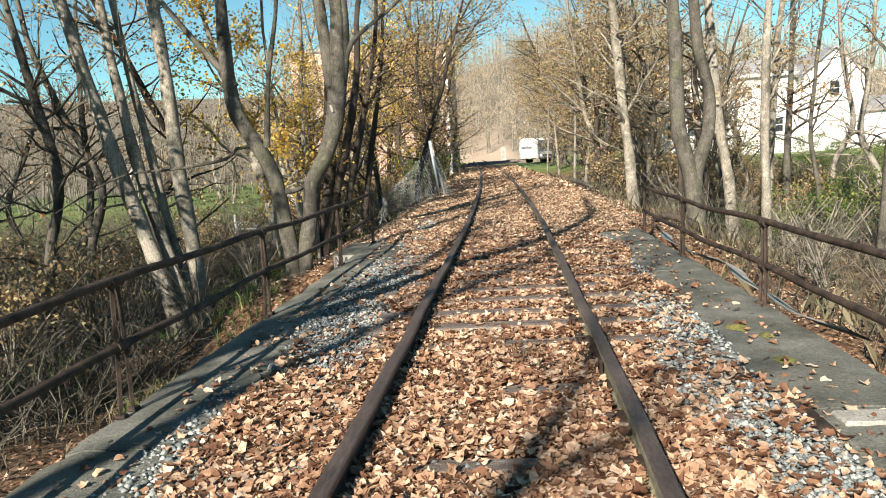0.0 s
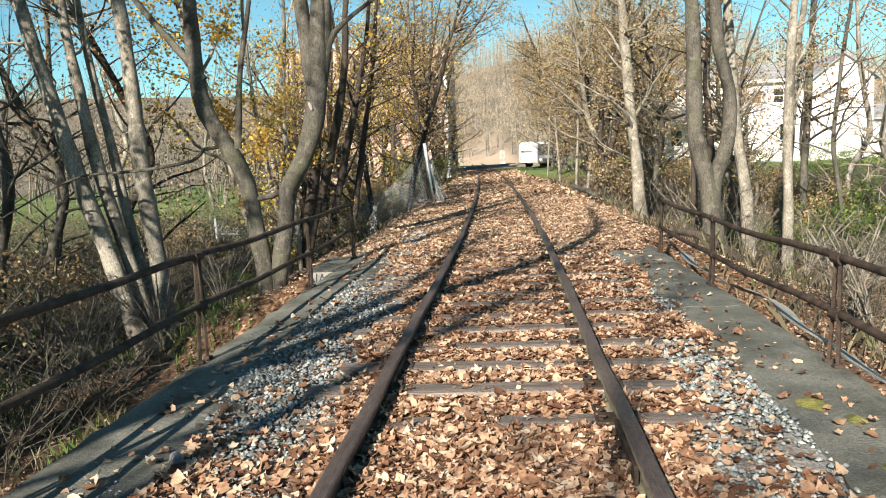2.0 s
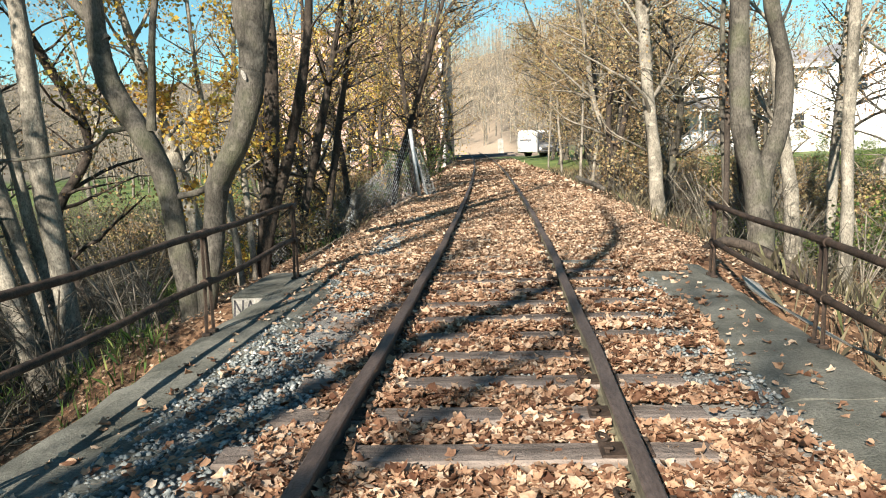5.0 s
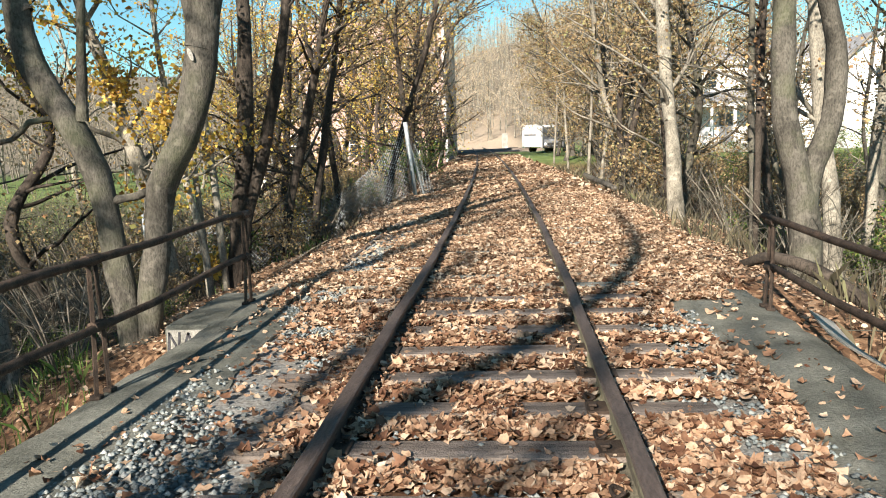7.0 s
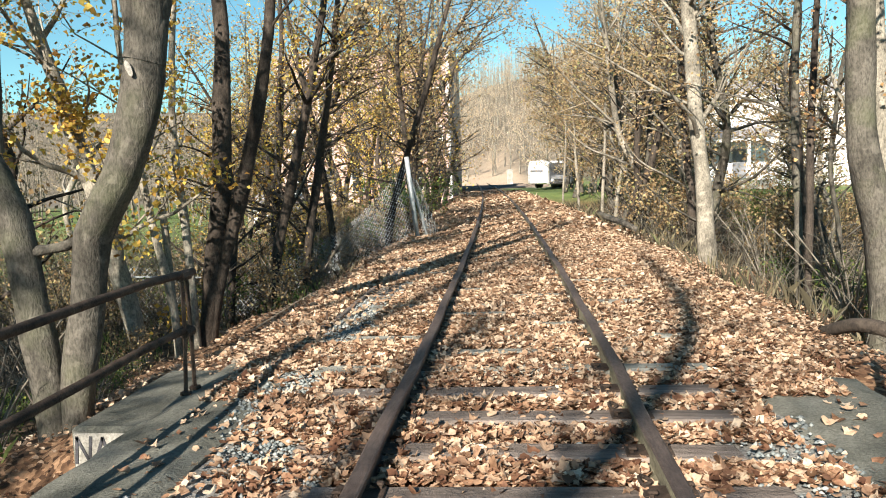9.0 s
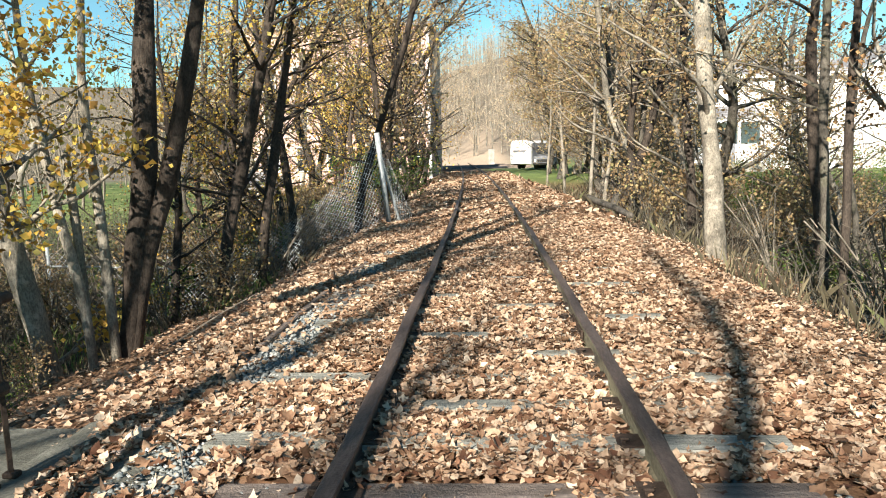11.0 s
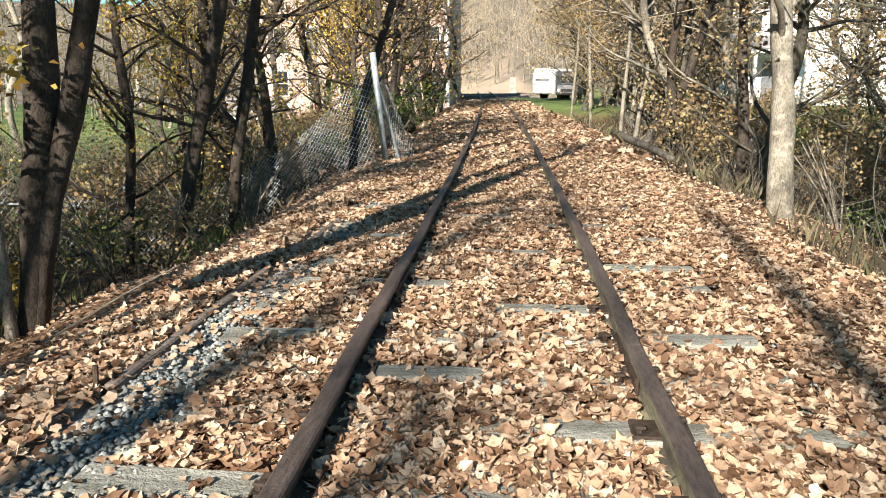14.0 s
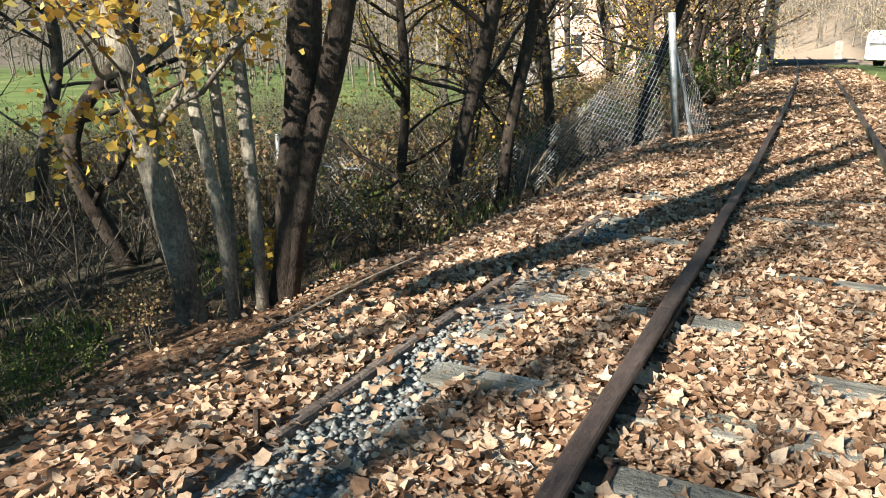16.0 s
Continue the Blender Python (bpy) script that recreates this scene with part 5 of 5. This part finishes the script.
lines, ends = [], []
for _ in range(3400):
    y = rg.uniform(24, 52)
    x = rg.uniform(-0.62 * y - 6, -8.5)
    p, r = wander((x, y, float(land(x, y)) - 0.05), (rg.normal(0, 0.45), rg.normal(0, 0.45), 1), rg.uniform(0.7, 2.6), rg.uniform(0.006, 0.016), rg, 0.3, 0.18, 0.0, 0.4)
    lines.append((p, r))
    ends += [p[-1], p[len(p) // 2]]
    for _ in range(2):
        j = rg.integers(1, len(p) - 1)
        q, qr = wander(p[j], rg.normal(0, 1, 3) + (0, 0, 0.6), rg.uniform(0.3, 0.9), 0.006, rg, 0.3, 0.25, 0.0, 0.5)
        lines.append((q, qr))
        ends.append(q[-1])
v, f = join_tubes(lines, 3)
tagged(new("thicket", mesh_of("thicket", v, f, TWIG_SHADED)), "dense bare thicket between the ravine and the field", "thicket", kind="stuff")
at = np.array(ends)[rg.integers(0, len(ends), 26000)] + rg.normal(0, 0.12, (26000, 3))
v, f = leaf_cloud(at, 0.07, rg, 0.0, QUAD_LEAF)
tagged(new("thicket_leaves", mesh_of("thicket_leaves", v, f, LEAF_OLIVE)), "withered olive and tan leaves on the thicket", "leaves", kind="stuff")

lines = []
for _ in range(2200):
    x, y = rg.uniform(-16, -6.2), rg.uniform(7, 15.5)
    p, r = wander((x, y, float(land(x, y))), (rg.normal(0, 0.9), rg.normal(0, 0.9), 1), rg.uniform(0.8, 2.4), rg.uniform(0.005, 0.014), rg, 0.25, 0.22, -0.07, 0.4)
    lines.append((p, r))
v, f = join_tubes(lines, 3)
tagged(new("dead_branches", mesh_of("dead_branches", v, f, TWIG_SHADED)), "heaped dark dead branches in the ravine", "branches", kind="stuff")

# ---- ballast ----
rg = np.random.default_rng(21)
OCT = np.array([(1, 0, 0), (0, 1, 0), (-1, 0, 0), (0, -1, 0), (0, 0, 1), (0, 0, -1)], float)
OCF = np.array([(0, 1, 4), (1, 2, 4), (2, 3, 4), (3, 0, 4), (1, 0, 5), (2, 1, 5), (3, 2, 5), (0, 3, 5)])


def stones(x, y, z, s, rg):
    n = len(x)
    P = np.repeat(OCT[None], n, 0) * rg.uniform(0.55, 1.35, (n, 6, 1)) * s[:, None, None]
    P[:, :, 2] *= 0.7
    a = rg.random(n) * 6.283
    ca, sa = np.cos(a)[:, None], np.sin(a)[:, None]
    px, py = P[:, :, 0].copy(), P[:, :, 1].copy()
    P[:, :, 0], P[:, :, 1] = ca * px - sa * py, sa * px + ca * py
    P += np.stack([x, y, z], -1)[:, None]
    return P.reshape(-1, 3), (OCF[None] + 6 * np.arange(n)[:, None, None]).reshape(-1, 3)


def stone_strip(n, x0, x1, y0, y1, r):
    x = r.uniform(x0, x1, n)
    y = r.uniform(y0, y1, n)
    return x, y


xs, ys = [], []
for n, x0, x1, y0, y1 in ((22000, -2.0, -1.0, -1, 14.6), (14000, 1.15, 1.78, -1, 8.8), (1500, 1.2, 1.8, 8.8, 14), (7000, -1.92, -1.4, 14.5, 23.5), (3500, -0.62, 0.62, -1, 14), (900, 1.0, 1.7, 14, 22)):
    a, b = stone_strip(n, x0, x1, y0, y1, rg)
    keep = np.sin(a * 3.1 + b * 0.8) + np.sin(b * 1.9 + 4 * a) + rg.normal(0, 0.5, n) > (-0.5 if abs(x0) > 1.0 else 0.3)
    xs.append(a[keep])
    ys.append(b[keep])
x, y = np.concatenate(xs), np.concatenate(ys)
v, f = stones(x, y, rg.uniform(-0.012, 0.018, len(x)), rg.uniform(0.011, 0.027, len(x)), rg)
tagged(new("ballast_stones", mesh_of("ballast_stones", v, f, STONE)), "loose grey and white ballast stones along the track", "gravel", kind="stuff")

# ---- fallen leaves ----
MAPLE = np.array([(0, 0.45, 0), (0.05, 0.0, 0), (0.40, 0.12, 0), (0.40, 0.36, 0), (0.55, 0.62, 0), (0.29, 0.76, 0), (0, 1.03, 0), (-0.28, 0.78, 0), (-0.54, 0.60, 0), (-0.40, 0.36, 0), (-0.42, 0.10, 0)])
OVAL = np.array([(0, 0.45, 0), (0.05, 0.0, 0), (0.44, 0.2, 0), (0.42, 0.66, 0), (0.05, 1.0, 0), (-0.36, 0.78, 0), (-0.5, 0.40, 0), (-0.34, 0.12, 0)])
TIE_STEP = 0.61


def ties_at(y):
    """How near a place along the track is to the middle of a tie, in metres."""
    return np.abs((y - 10.31 + TIE_STEP / 2) % TIE_STEP - TIE_STEP / 2)


def leaf_field(n, u0, u1, y0, y1, size, keep, rg, pile=0.03):
    u, y = rg.uniform(u0, u1, n), rg.uniform(y0, y1, n)
    k = keep(u, y, rg)
    u, y = u[k], y[k]
    x = u + track_x(y)
    z = land(x, y) + rg.uniform(0.004, pile, len(x))
    return np.stack([x, y, z], -1), np.full(len(x), size)


def on_track(u, y, r):
    a = np.abs(u)
    keep = (np.abs(a - GAUGE) > 0.05)
    wave = np.sin(u * 2.2 + np.floor((y - 10.31) / TIE_STEP + 0.5) * 2.3)
    limit = np.where(y < 6.4, 0.45, np.where(y < 15, np.where(u > -0.6, -0.9, 0.6), np.where(a > 1.38, -0.35, 0.72)))
    bare_tie = (ties_at(y) < np.where((y > 8) & (y < 15), 0.165, 0.125)) & (a < 1.66) & (wave > limit) & ((y > 6.4) | (np.abs(u - 0.1) < 0.32 + 0.2 * np.sin(5 * y)))
    patchy = np.clip(1.6 - 0.8 * a + 0.4 * np.sin(y * 1.3 + u * 3), 0.10, 0.9)
    left = np.where((y > 6.8) & (y < 12.6) & (a > 1.12 + 0.08 * np.sin(2.3 * y)), 0.07, patchy)
    right = np.where(y > 8.6, 0.85, np.where(a > 1.25 + 0.1 * np.sin(1.9 * y), 0.16, patchy))
    on_slab = a > np.where(u < 0, 1.78, 1.74 + 0.12 * np.sin(1.7 * y))
    thin = np.where(a < 1.0, 0.95, np.where(y < 14.4, np.where(on_slab, 0.025, np.where(u < 0, left, right)), 0.95))
    strip = (u < -1.5) & (u > -1.98) & (y > 14.5) & (y < 23.5) & (np.sin(y * 1.1) + np.sin(y * 2.7) > -0.9)
    thin = np.where(bare_tie, 0.06, np.where(strip, 0.10, thin))
    return keep & (r.random(len(u)) < thin)


def on_bank(u, y, r):
    a = np.abs(u)
    p = np.where(u < 0, ease(7.2 + 1.2 * ease(16, 12, y), 3.2, a), ease(9.0, 3.4, a)) * 0.9
    return (a > 2.35) & ((y > 15.2) | (a > 2.75)) & (r.random(len(u)) < np.where(y > 14.5, p, np.where(u < 0, 1.0, 0.6) * p))


clouds = []
for n, u0, u1, y0, y1, size, keep, pile in ((130000, -2.4, 2.6, 2.3, 17, 0.060, on_track, 0.038), (82000, -2.4, 2.7, 17, 26, 0.060, on_track, 0.045), (36000, -2.4, 2.6, 2.3, 16, 0.05, on_track, 0.012), (20000, -2.4, 2.7, 26, 30, 0.075, on_track, 0.04), (20000, -2.4, 2.6, 30, 48, 0.12, on_track, 0.04), (12000, -2.4, 2.6, 48, 74, 0.2, on_track, 0.05), (4000, -2.4, 2.4, -4, 1.5, 0.1, on_track, 0.03), (76000, -8.5, 9.0, 5, 30, 0.060, on_bank, 0.06), (9000, -8.5, 9.0, 30, 50, 0.17, on_bank, 0.06)):
    clouds.append(leaf_field(n, u0, u1, y0, y1, size, keep, rg, pile))
for nm, these, shape in (("fallen_leaves", clouds[:2], MAPLE), ("scattered_leaves", clouds[2:], OVAL)):
    c, s = np.vstack([a for a, _ in these]), np.concatenate([b for _, b in these])
    golden = rg.random(len(c)) < ease(11.5, 17.5, c[:, 1])
    for pick, mat, look_of in ((~golden, LEAF_GROUND, "orange-brown"), (golden, LEAF_PALE, "pale golden-brown")):
        v, f = leaf_cloud(c[pick], s[pick], rg, 1.0, shape)
        tagged(new(nm, mesh_of(nm, v, f, mat, True)), f"thick carpet of curled {look_of} fallen leaves", "leaves", kind="stuff")

# ---- ties, the nearest pieces last ----
track_root = tagged(new("track_ties"), "row of weathered timber ties half buried in leaves", "ties", kind="structure")
rg = np.random.default_rng(4)
shapes = {}
for half, mat in ((1.3, TIE), (1.6, TIE_GREY)):
    for k in range(4):
        s = Solid().box(-half + rg.uniform(-0.1, 0.1), half + rg.uniform(-0.1, 0.1), -0.115, 0.115, -0.12, 0.034, 0.012)
        me = s.mesh("tie", mat)
        for vert in me.vertices:
            vert.co.z += rg.normal(0, 0.004)
            vert.co.x += rg.normal(0, 0.01)
        shapes[half, k] = me
spike_mesh = Solid().box(-0.012, 0.012, -0.012, 0.012, -0.05, 0.05, 0.003).box(-0.03, 0.02, -0.02, 0.02, 0.045, 0.062, 0.006).mesh("spike", RUST)
plate_mesh = Solid().box(-0.13, 0.13, -0.09, 0.09, -0.006, 0.012, 0.004).mesh("tie_plate", RUST)
hook = [(-0.09 - 0.035 * math.sin(a) * (1 + 0.3 * math.cos(a)), 0.04 * math.cos(a), 0.045 + 0.012 * math.sin(2 * a)) for a in np.linspace(-0.4, 3.9, 10)]
anchor_mesh = Solid().tube(hook, 0.011, 5).mesh("rail_anchor", RUST)
i0, i1 = int(math.floor((-3 - 10.31) / TIE_STEP)), int((74 - 10.31) / TIE_STEP)
for i in range(i0, i1):
    y = 10.31 + i * TIE_STEP
    half = 1.3 if y < 15 else 1.6
    m = pose(float(track_x(y)) + rg.uniform(-0.08, 0.08), y + rg.uniform(-0.03, 0.03), rg.uniform(-0.026, -0.014) + (0.014 if 6.4 < y < 24 else 0.0), 0, 0, rg.uniform(-1.5, 1.5))
    t_ob = part("tie", shapes[half, int(rg.integers(0, 4))], track_root, "", m)
    if 2 < y < 24:
        for s in (-1, 1):
            x = s * GAUGE - (m.translation.x - float(track_x(y)))
            part("tie_plate", plate_mesh, t_ob, "", Matrix.Translation((x, 0, 0.036)))
            if s > 0 and 6 < y < 14:
                part("rail_anchor", anchor_mesh, t_ob, "rusty bent rail anchor", Matrix.Translation((x, 0.13, 0.01)))
            for q in (-0.10, 0.10):
                part("spike", spike_mesh, t_ob, "", Matrix.Translation((x + q, 0.05 * (1 if q > 0 else -1), 0.02)) @ Matrix.Rotation(0 if q > 0 else math.pi, 4, "Z"))
